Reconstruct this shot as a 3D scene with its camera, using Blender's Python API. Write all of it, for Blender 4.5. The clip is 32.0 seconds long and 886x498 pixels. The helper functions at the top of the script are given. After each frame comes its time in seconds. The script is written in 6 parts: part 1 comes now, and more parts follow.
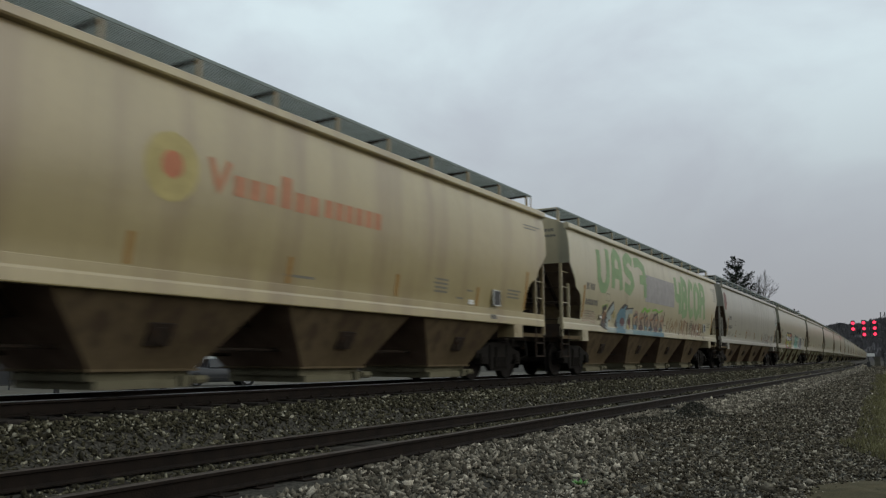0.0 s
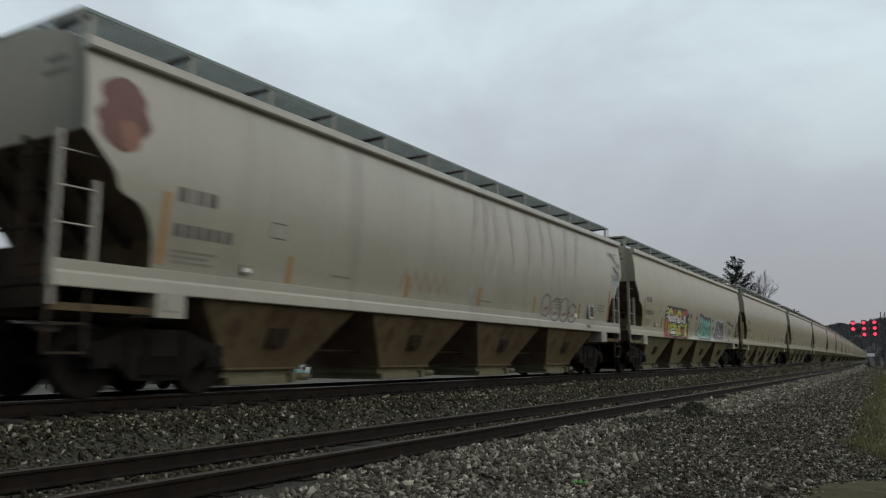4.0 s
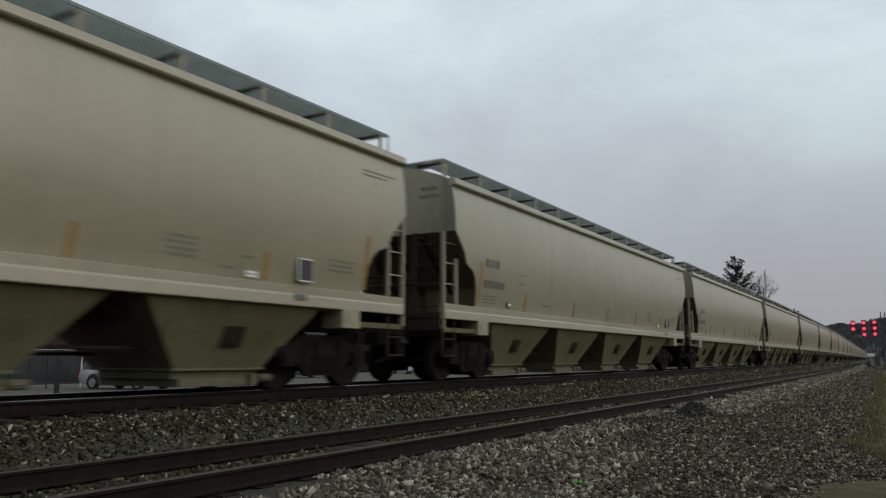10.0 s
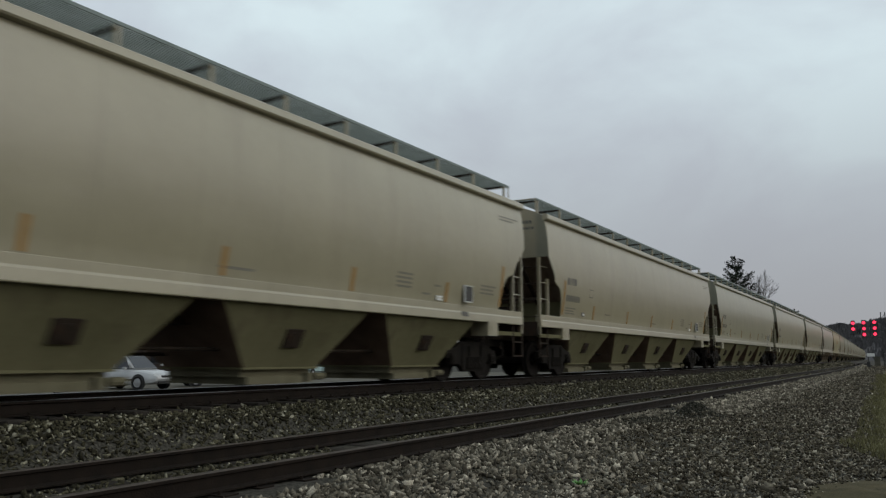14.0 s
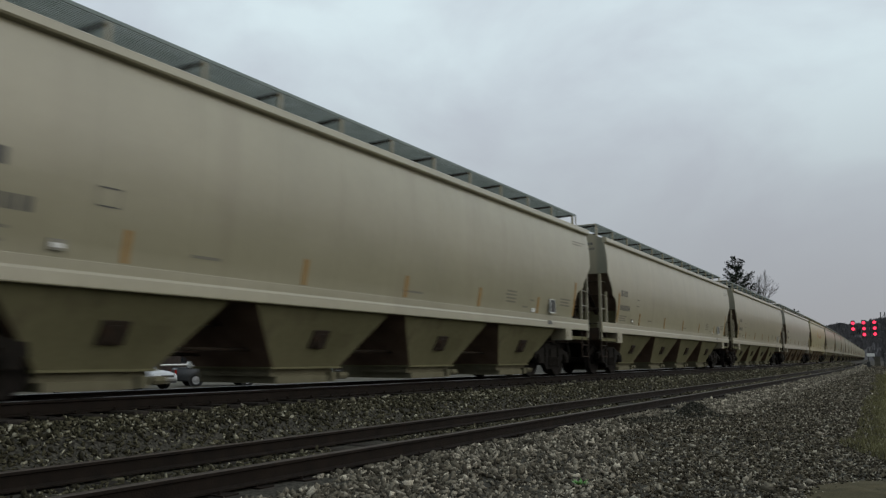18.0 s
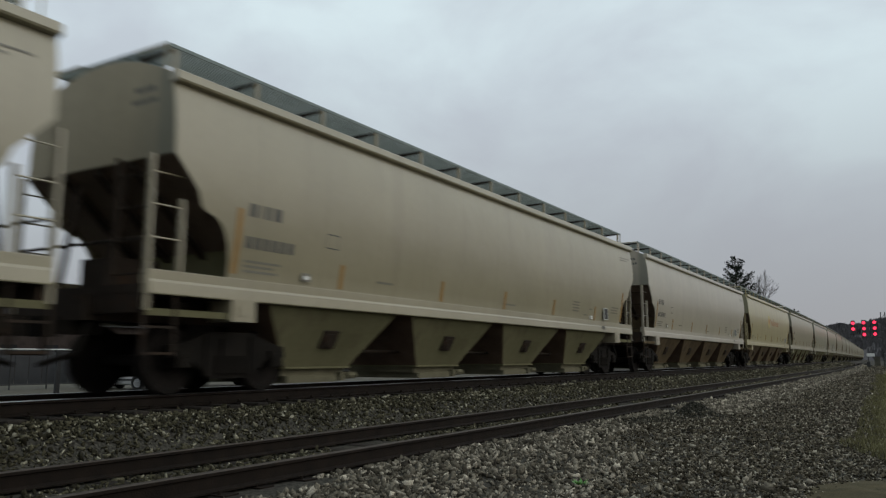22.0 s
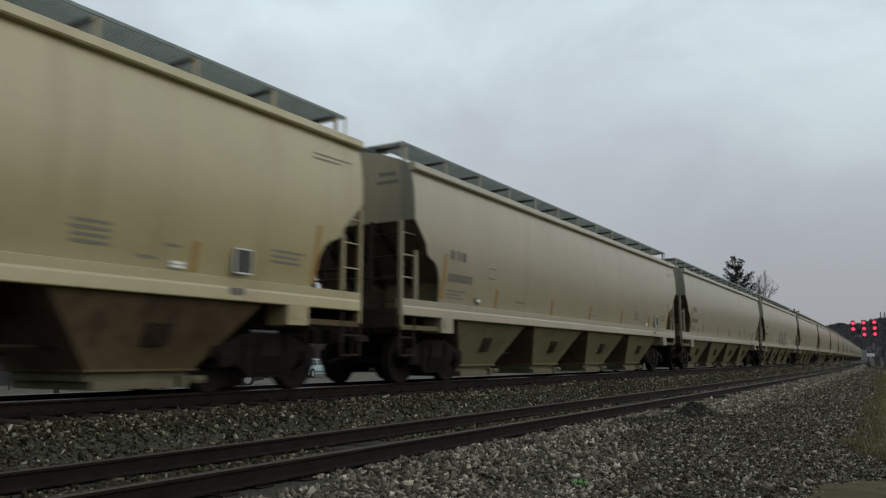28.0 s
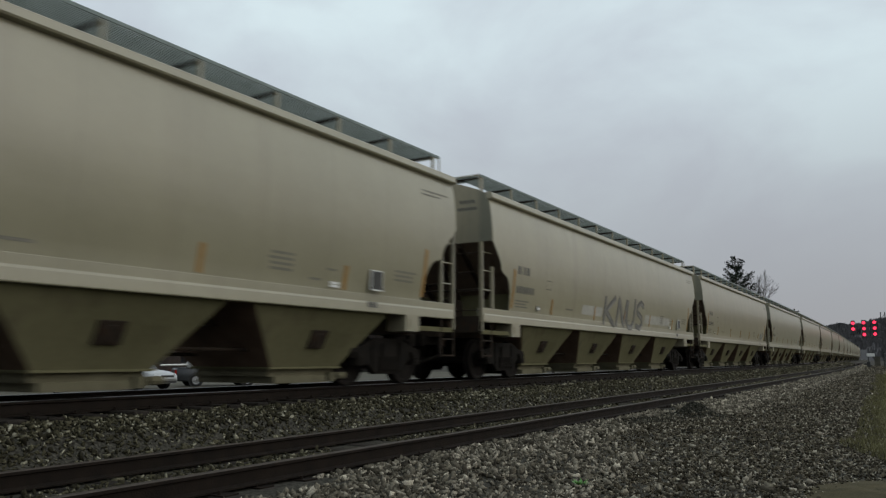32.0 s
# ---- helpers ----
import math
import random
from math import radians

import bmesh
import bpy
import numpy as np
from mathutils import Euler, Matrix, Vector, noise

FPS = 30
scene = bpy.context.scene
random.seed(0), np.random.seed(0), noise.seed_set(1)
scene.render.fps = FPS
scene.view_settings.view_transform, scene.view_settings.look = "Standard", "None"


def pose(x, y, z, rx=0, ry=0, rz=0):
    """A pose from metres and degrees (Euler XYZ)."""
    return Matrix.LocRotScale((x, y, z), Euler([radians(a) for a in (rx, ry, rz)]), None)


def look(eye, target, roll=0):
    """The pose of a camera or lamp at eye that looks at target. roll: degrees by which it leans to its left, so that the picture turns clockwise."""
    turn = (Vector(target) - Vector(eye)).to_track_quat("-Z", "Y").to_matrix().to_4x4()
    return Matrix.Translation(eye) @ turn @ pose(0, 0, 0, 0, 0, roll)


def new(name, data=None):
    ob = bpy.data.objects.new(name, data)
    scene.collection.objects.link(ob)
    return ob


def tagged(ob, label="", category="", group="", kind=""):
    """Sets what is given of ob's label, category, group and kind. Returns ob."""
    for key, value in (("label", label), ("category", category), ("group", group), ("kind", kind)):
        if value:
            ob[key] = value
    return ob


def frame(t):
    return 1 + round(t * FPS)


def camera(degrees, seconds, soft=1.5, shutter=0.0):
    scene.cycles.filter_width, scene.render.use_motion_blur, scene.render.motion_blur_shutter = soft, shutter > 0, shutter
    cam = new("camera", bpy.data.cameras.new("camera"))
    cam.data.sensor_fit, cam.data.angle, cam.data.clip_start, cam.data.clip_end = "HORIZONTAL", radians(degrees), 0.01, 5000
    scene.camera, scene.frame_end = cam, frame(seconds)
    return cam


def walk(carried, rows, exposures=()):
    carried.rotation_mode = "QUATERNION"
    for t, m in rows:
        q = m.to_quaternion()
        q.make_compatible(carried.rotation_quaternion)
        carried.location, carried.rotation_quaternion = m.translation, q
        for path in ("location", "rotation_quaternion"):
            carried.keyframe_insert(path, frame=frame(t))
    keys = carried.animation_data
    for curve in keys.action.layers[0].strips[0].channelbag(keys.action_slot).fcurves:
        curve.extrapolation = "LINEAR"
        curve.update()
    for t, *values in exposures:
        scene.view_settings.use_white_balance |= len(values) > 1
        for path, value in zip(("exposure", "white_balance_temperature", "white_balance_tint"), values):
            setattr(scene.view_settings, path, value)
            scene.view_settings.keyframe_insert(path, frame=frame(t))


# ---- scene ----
# World: y runs along the tracks away from the camera, x to its right, z = 0 is the top of the main track's rails.
EYE = Vector((0.0, 0.0, 0.48))
YAW, PITCH = 0.54411, 0.14014
cam = camera(59.35, 32.0, soft=1.27, shutter=0.5)
aim = EYE + Vector((-math.sin(YAW) * math.cos(PITCH), math.cos(YAW) * math.cos(PITCH), math.sin(PITCH)))
walk(cam, [(0.0, look(EYE, aim, 0)), (32.0, look(EYE, aim, 0))])

# ---- light: overcast dusk ----
SUN_AT = (0.82, 0.30, 0.40)
SKY = bpy.data.worlds.new("sky")
scene.world = SKY
SKY.use_nodes = True
nt = SKY.node_tree
nt.nodes.clear()


def sky_node(kind, **values):
    n = nt.nodes.new(kind)
    for k, v in values.items():
        n.inputs[k].default_value = v
    return n


out = nt.nodes.new("ShaderNodeOutputWorld")
back = sky_node("ShaderNodeBackground", Strength=1.15)
coord = nt.nodes.new("ShaderNodeTexCoord")
flat = nt.nodes.new("ShaderNodeMapping")
flat.inputs["Scale"].default_value = (1.0, 1.0, 1.7)
nt.links.new(coord.outputs["Generated"], flat.inputs["Vector"])
big = sky_node("ShaderNodeTexNoise", Scale=3.3, Detail=7.0, Roughness=0.5, Distortion=0.25)
nt.links.new(flat.outputs["Vector"], big.inputs["Vector"])
clouds = nt.nodes.new("ShaderNodeValToRGB")
clouds.color_ramp.elements[0].position, clouds.color_ramp.elements[0].color = 0.38, (0.53, 0.59, 0.65, 1)
clouds.color_ramp.elements[1].position, clouds.color_ramp.elements[1].color = 0.62, (0.665, 0.78, 0.82, 1)
nt.links.new(big.outputs["Fac"], clouds.inputs["Fac"])
# towards the horizon the cloud deck thickens and greys
part_z = nt.nodes.new("ShaderNodeSeparateXYZ")
nt.links.new(coord.outputs["Generated"], part_z.inputs["Vector"])
low = nt.nodes.new("ShaderNodeMapRange")
low.interpolation_type = "SMOOTHSTEP"
low.inputs["From Min"].default_value, low.inputs["From Max"].default_value = 0.0, 0.42
nt.links.new(part_z.outputs["Z"], low.inputs["Value"])
deck = nt.nodes.new("ShaderNodeMix")
deck.data_type = "RGBA"
deck.inputs["A"].default_value = (0.325, 0.332, 0.356, 1)
nt.links.new(low.outputs["Result"], deck.inputs["Factor"])
nt.links.new(clouds.outputs["Color"], deck.inputs["B"])
air = nt.nodes.new("ShaderNodeTexSky")
air.sky_type, air.sun_disc, air.sun_elevation, air.sun_rotation = "NISHITA", False, radians(25), radians(70)
dim = sky_node("ShaderNodeVectorMath")
dim.operation = "SCALE"
dim.inputs["Scale"].default_value = 0.03
nt.links.new(air.outputs["Color"], dim.inputs[0])
both = nt.nodes.new("ShaderNodeMix")
both.data_type = "RGBA"
both.inputs["Factor"].default_value = 0.12
# the cloud is thinner where the low sun stands behind it, to the right of the line
towards = nt.nodes.new("ShaderNodeVectorMath")
towards.operation = "DOT_PRODUCT"
towards.inputs[1].default_value = Vector(SUN_AT).normalized()
nt.links.new(coord.outputs["Generated"], towards.inputs[0])
side_glow = nt.nodes.new("ShaderNodeMapRange")
side_glow.interpolation_type = "SMOOTHSTEP"
side_glow.inputs["From Min"].default_value, side_glow.inputs["From Max"].default_value = 0.40, 1.0
nt.links.new(towards.outputs["Value"], side_glow.inputs["Value"])
warm = nt.nodes.new("ShaderNodeMix")
warm.data_type, warm.blend_type = "RGBA", "ADD"
warm.inputs["B"].default_value = (0.46, 0.42, 0.35, 1)
nt.links.new(side_glow.outputs["Result"], warm.inputs["Factor"])
nt.links.new(deck.outputs["Result"], warm.inputs["A"])
nt.links.new(warm.outputs["Result"], both.inputs["A"])
nt.links.new(dim.outputs["Vector"], both.inputs["B"])
nt.links.new(both.outputs["Result"], back.inputs["Color"])
nt.links.new(back.outputs["Background"], out.inputs["Surface"])

SUN = new("sun", bpy.data.lights.new("sun", "SUN"))
SUN.data.energy, SUN.data.angle, SUN.data.color = 0.22, radians(40), (1.0, 0.93, 0.82)
SUN.matrix_world = look((0, 0, 0), tuple(-v for v in SUN_AT))
scene.view_settings.exposure = 0.0


# ---- materials ----
def material(name, base, second, scale=6.0, rough=0.75, metal=0.0, bump=0.15, fine=60.0, spread=0.5, wear=None, wear_at=0.62, streak=0.0, wear_most=0.75, per_object=0.0, per_island=0.0):
    """A procedural surface: two tones mixed by a large noise, fine grain in colour and relief, and, if asked, stains or run-down streaks."""
    m = bpy.data.materials.new(name)
    m.use_nodes = True
    t = m.node_tree
    b = t.nodes["Principled BSDF"]
    b.inputs["Roughness"].default_value, b.inputs["Metallic"].default_value = rough, metal
    b.inputs["Specular IOR Level"].default_value = 0.15 if rough >= 0.78 else 0.5
    c = t.nodes.new("ShaderNodeTexCoord")
    n1 = t.nodes.new("ShaderNodeTexNoise")
    n1.inputs["Scale"].default_value, n1.inputs["Detail"].default_value = scale, 5
    t.links.new(c.outputs["Object"], n1.inputs["Vector"])
    n2 = t.nodes.new("ShaderNodeTexNoise")
    n2.inputs["Scale"].default_value, n2.inputs["Detail"].default_value = fine, 3
    t.links.new(c.outputs["Object"], n2.inputs["Vector"])
    add = t.nodes.new("ShaderNodeMath")
    add.operation = "MULTIPLY_ADD"
    add.inputs[1].default_value = 0.35
    t.links.new(n2.outputs["Fac"], add.inputs[0])
    t.links.new(n1.outputs["Fac"], add.inputs[2])
    r = t.nodes.new("ShaderNodeMapRange")
    r.inputs["From Min"].default_value, r.inputs["From Max"].default_value = 0.67 - spread / 2.2, 0.67 + spread / 2.2
    t.links.new(add.outputs["Value"], r.inputs["Value"])
    mix = t.nodes.new("ShaderNodeMix")
    mix.data_type = "RGBA"
    mix.inputs["A"].default_value, mix.inputs["B"].default_value = (*base, 1), (*second, 1)
    t.links.new(r.outputs["Result"], mix.inputs["Factor"])
    colour = mix.outputs["Result"]
    if wear:
        mp = t.nodes.new("ShaderNodeMapping")
        mp.inputs["Scale"].default_value = (1.0, 1.0, 0.08) if streak else (1, 1, 1)
        t.links.new(c.outputs["Object"], mp.inputs["Vector"])
        n3 = t.nodes.new("ShaderNodeTexNoise")
        n3.inputs["Scale"].default_value, n3.inputs["Detail"].default_value = streak or scale * 2.3, 4
        t.links.new(mp.outputs["Vector"], n3.inputs["Vector"])
        r3 = t.nodes.new("ShaderNodeMapRange")
        r3.inputs["From Min"].default_value, r3.inputs["From Max"].default_value = wear_at, wear_at + 0.16
        r3.inputs["To Max"].default_value = wear_most
        t.links.new(n3.outputs["Fac"], r3.inputs["Value"])
        m3 = t.nodes.new("ShaderNodeMix")
        m3.data_type = "RGBA"
        m3.inputs["B"].default_value = (*wear, 1)
        t.links.new(r3.outputs["Result"], m3.inputs["Factor"])
        t.links.new(colour, m3.inputs["A"])
        colour = m3.outputs["Result"]
    if per_object or per_island:
        src = t.nodes.new("ShaderNodeObjectInfo").outputs["Random"] if per_object else t.nodes.new("ShaderNodeNewGeometry").outputs["Random Per Island"]
        k = per_object or per_island
        rr = t.nodes.new("ShaderNodeMapRange")
        rr.inputs["To Min"].default_value, rr.inputs["To Max"].default_value = 1 - k, 1 + k
        t.links.new(src, rr.inputs["Value"])
        hs = t.nodes.new("ShaderNodeHueSaturation")
        t.links.new(rr.outputs["Result"], hs.inputs["Value"])
        t.links.new(colour, hs.inputs["Color"])
        colour = hs.outputs["Color"]
    t.links.new(colour, b.inputs["Base Color"])
    if bump:
        bp = t.nodes.new("ShaderNodeBump")
        bp.inputs["Strength"].default_value, bp.inputs["Distance"].default_value = bump, 0.02
        t.links.new(n2.outputs["Fac"], bp.inputs["Height"])
        t.links.new(bp.outputs["Normal"], b.inputs["Normal"])
    return m


def paint(name, colour, dirt=(0.16, 0.13, 0.09), rough=0.34, amount=0.56, most=0.32):
    """Weathered car-side paint: slow tonal drift, faint run-down streaks, a weld seam every metre and a half."""
    colour = (colour[0] * 0.84, colour[1] * 0.85, colour[2] * 0.81)
    lighter = tuple(min(1, v * 1.06) for v in colour)
    darker = tuple(v * 0.82 for v in colour)
    m = material(name, darker, lighter, scale=0.55, rough=rough, bump=0.0, fine=9.0, spread=0.75, wear=dirt, wear_at=amount, streak=1.2, wear_most=most)
    t = m.node_tree
    b = t.nodes["Principled BSDF"]
    old = b.inputs["Base Color"].links[0].from_socket
    c = t.nodes.new("ShaderNodeTexCoord")
    sep = t.nodes.new("ShaderNodeSeparateXYZ")
    t.links.new(c.outputs["Object"], sep.inputs["Vector"])
    shift = t.nodes.new("ShaderNodeMath")
    shift.inputs[1].default_value = 100.0
    t.links.new(sep.outputs["Y"], shift.inputs[0])
    rest = t.nodes.new("ShaderNodeMath")
    rest.operation = "MODULO"
    rest.inputs[1].default_value = 1.52
    t.links.new(shift.outputs["Value"], rest.inputs[0])
    near = t.nodes.new("ShaderNodeMath")
    near.operation = "COMPARE"
    near.inputs[1].default_value, near.inputs[2].default_value = 0.76, 0.014
    t.links.new(rest.outputs["Value"], near.inputs[0])
    soft = t.nodes.new("ShaderNodeMath")
    soft.operation = "MULTIPLY"
    soft.inputs[1].default_value = 0.30
    t.links.new(near.outputs["Value"], soft.inputs[0])
    mix = t.nodes.new("ShaderNodeMix")
    mix.data_type = "RGBA"
    mix.inputs["B"].default_value = (*[v * 0.55 for v in colour], 1)
    t.links.new(soft.outputs["Value"], mix.inputs["Factor"])
    t.links.new(old, mix.inputs["A"])
    t.links.new(mix.outputs["Result"], b.inputs["Base Color"])
    b.inputs["Specular IOR Level"].default_value = 0.95
    b.inputs["Coat Weight"].default_value, b.inputs["Coat Roughness"].default_value = 0.12, 0.2
    # the sheets are not quite flat between their ribs
    wave = t.nodes.new("ShaderNodeTexNoise")
    wave.inputs["Scale"].default_value, wave.inputs["Detail"].default_value = 1.3, 2
    t.links.new(c.outputs["Object"], wave.inputs["Vector"])
    dent = t.nodes.new("ShaderNodeBump")
    dent.inputs["Strength"].default_value, dent.inputs["Distance"].default_value = 0.25, 0.05
    t.links.new(wave.outputs["Fac"], dent.inputs["Height"])
    t.links.new(dent.outputs["Normal"], b.inputs["Normal"])
    t.links.new(dent.outputs["Normal"], b.inputs["Coat Normal"])
    return m


END_OF = {}


def livery(name, colour, **more):
    """The paint of a car's sides, and the same colour with darker greenish streaks for its ends."""
    m = paint(name, colour, **more)
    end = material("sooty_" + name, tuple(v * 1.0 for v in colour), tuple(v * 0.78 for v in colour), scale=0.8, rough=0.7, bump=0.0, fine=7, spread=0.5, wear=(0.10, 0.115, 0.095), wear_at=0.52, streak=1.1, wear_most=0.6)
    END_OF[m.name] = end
    return m


def glow(name, colour, power):
    m = bpy.data.materials.new(name)
    m.use_nodes = True
    b = m.node_tree.nodes["Principled BSDF"]
    b.inputs["Base Color"].default_value = (*colour, 1)
    b.inputs["Emission Color"].default_value = (*colour, 1)
    b.inputs["Emission Strength"].default_value = power
    return m


RUST = material("rusty_rail_steel", (0.007, 0.005, 0.0036), (0.016, 0.0105, 0.0072), scale=5, rough=0.8, bump=0.3, fine=70)
RAIL_TOP = material("polished_rail_head", (0.30, 0.30, 0.32), (0.42, 0.42, 0.44), scale=8, rough=0.28, metal=1.0, bump=0.02)
DULL_TOP = material("dull_rail_head", (0.032, 0.024, 0.018), (0.060, 0.046, 0.036), scale=8, rough=0.6, metal=0.2, bump=0.1)
TIE = material("creosoted_timber", (0.016, 0.013, 0.011), (0.042, 0.036, 0.030), scale=9, rough=0.9, bump=0.5, fine=45, per_object=0.25)
GRAVEL = material("ballast_bed", (0.018, 0.0165, 0.013), (0.075, 0.070, 0.057), scale=26, rough=0.95, bump=0.9, fine=42, spread=0.34)


def stone_material(name, tones):
    """Broken stone: each stone takes its own tone from a ramp, with fine mottling and relief."""
    m = bpy.data.materials.new(name)
    m.use_nodes = True
    t = m.node_tree
    b = t.nodes["Principled BSDF"]
    b.inputs["Roughness"].default_value, b.inputs["Specular IOR Level"].default_value = 0.9, 0.15
    ramp = t.nodes.new("ShaderNodeValToRGB")
    ramp.color_ramp.elements[0].position, ramp.color_ramp.elements[0].color = tones[0][0], (*tones[0][1], 1)
    ramp.color_ramp.elements[1].position, ramp.color_ramp.elements[1].color = tones[-1][0], (*tones[-1][1], 1)
    for at, c in tones[1:-1]:
        ramp.color_ramp.elements.new(at).color = (*c, 1)
    t.links.new(t.nodes.new("ShaderNodeNewGeometry").outputs["Random Per Island"], ramp.inputs["Fac"])
    c = t.nodes.new("ShaderNodeTexCoord")
    n = t.nodes.new("ShaderNodeTexNoise")
    n.inputs["Scale"].default_value, n.inputs["Detail"].default_value = 60, 4
    t.links.new(c.outputs["Object"], n.inputs["Vector"])
    r = t.nodes.new("ShaderNodeMapRange")
    r.inputs["From Min"].default_value, r.inputs["From Max"].default_value, r.inputs["To Min"].default_value, r.inputs["To Max"].default_value = 0.3, 0.7, 0.55, 1.35
    t.links.new(n.outputs["Fac"], r.inputs["Value"])
    hs = t.nodes.new("ShaderNodeHueSaturation")
    t.links.new(ramp.outputs["Color"], hs.inputs["Color"])
    t.links.new(r.outputs["Result"], hs.inputs["Value"])
    t.links.new(hs.outputs["Color"], b.inputs["Base Color"])
    bp = t.nodes.new("ShaderNodeBump")
    bp.inputs["Strength"].default_value, bp.inputs["Distance"].default_value = 0.5, 0.01
    t.links.new(n.outputs["Fac"], bp.inputs["Height"])
    t.links.new(bp.outputs["Normal"], b.inputs["Normal"])
    return m


STONE = stone_material("crushed_limestone", [(0.0, (0.015, 0.013, 0.0075)), (0.35, (0.040, 0.036, 0.021)), (0.7, (0.080, 0.073, 0.045)), (0.86, (0.130, 0.119, 0.077)), (0.94, (0.235, 0.220, 0.160)), (1.0, (0.42, 0.40, 0.31))])
PALE_STONE = stone_material("pale_fresh_limestone", [(0.0, (0.040, 0.034, 0.025)), (0.3, (0.092, 0.081, 0.060)), (0.65, (0.166, 0.148, 0.113)), (0.9, (0.325, 0.29, 0.228)), (1.0, (0.54, 0.485, 0.385))])
DARK_STONE = stone_material("dark_cinder_gravel", [(0.0, (0.0135, 0.011, 0.007)), (0.40, (0.039, 0.032, 0.0205)), (0.70, (0.091, 0.076, 0.050)), (0.90, (0.21, 0.186, 0.140)), (1.0, (0.46, 0.43, 0.345))])
GRASS = material("dry_winter_grass", (0.095, 0.090, 0.042), (0.16, 0.147, 0.074), scale=3, rough=0.9, bump=0.2, per_island=0.4)
ASPHALT = material("pale_worn_pavement", (0.068, 0.063, 0.050), (0.105, 0.098, 0.077), scale=1.5, rough=0.9, bump=0.2, fine=80)
TRUCK_STEEL = material("grimy_cast_steel", (0.006, 0.005, 0.004), (0.015, 0.012, 0.009), scale=4, rough=0.85, bump=0.2, fine=30)
WHEEL_STEEL = material("wheel_steel", (0.008, 0.007, 0.006), (0.018, 0.014, 0.012), scale=5, rough=0.85, metal=0.0, bump=0.1)
GRATING = material("galvanised_grating", (0.13, 0.165, 0.16), (0.20, 0.24, 0.235), scale=3, rough=0.6, metal=0.3, bump=0.05)
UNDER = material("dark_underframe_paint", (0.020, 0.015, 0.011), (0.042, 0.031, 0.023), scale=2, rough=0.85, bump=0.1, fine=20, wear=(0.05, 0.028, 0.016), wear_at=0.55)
YELLOW = material("faded_reflector_strip", (0.28, 0.145, 0.032), (0.34, 0.19, 0.05), scale=8, rough=0.6, bump=0.02)
MARK = material("grey_stencil_paint", (0.065, 0.063, 0.057), (0.11, 0.105, 0.093), scale=6, rough=0.6, bump=0.0)
FAINT = material("faint_stencil_paint", (0.16, 0.15, 0.12), (0.21, 0.195, 0.16), scale=6, rough=0.6, bump=0.0)
BLACK = material("black_paint", (0.02, 0.02, 0.02), (0.035, 0.033, 0.03), scale=6, rough=0.6, bump=0.0)
WHITE = material("white_paint", (0.62, 0.62, 0.60), (0.74, 0.74, 0.72), scale=6, rough=0.5, bump=0.02)
BARK = material("winter_bark", (0.035, 0.030, 0.026), (0.075, 0.066, 0.058), scale=6, rough=0.95, bump=0.4)
# lighter than BARK: haze over the far crowns is put into the colour
TWIG = material("hazy_grey_twigs", (0.085, 0.080, 0.076), (0.14, 0.132, 0.126), scale=6, rough=0.95, bump=0.0)
NEEDLES = material("spruce_needles", (0.016, 0.022, 0.016), (0.036, 0.048, 0.034), scale=4, rough=0.9, bump=0.0, per_island=0.4)
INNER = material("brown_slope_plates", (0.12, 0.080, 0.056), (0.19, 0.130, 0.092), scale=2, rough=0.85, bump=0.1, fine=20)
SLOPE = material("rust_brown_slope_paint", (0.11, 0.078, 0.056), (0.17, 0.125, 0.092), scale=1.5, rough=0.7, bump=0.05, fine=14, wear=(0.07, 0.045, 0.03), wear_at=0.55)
# distance haze is put into this paler grey of the far woods
WOODS = material("hazy_bare_woods", (0.062, 0.060, 0.062), (0.100, 0.096, 0.098), scale=0.05, rough=1.0, bump=0.0, fine=0.5, per_island=0.14)

# ---- line of the tracks ----
XM, XS, KAP, Y1 = -9.59, -6.00, 0.0002656, 150.0
GAP_S = XS - XM
ZS = -0.478


def line(y):
    """x of the main track's middle at y: straight, then a long gentle left curve, then straight again."""
    if y <= 0:
        return XM
    if y <= Y1:
        return XM - KAP * y * y / 2
    return XM - KAP * Y1 * Y1 / 2 - KAP * Y1 * (y - Y1)


def slope_of(y):
    return 0.0 if y <= 0 else KAP * min(y, Y1)


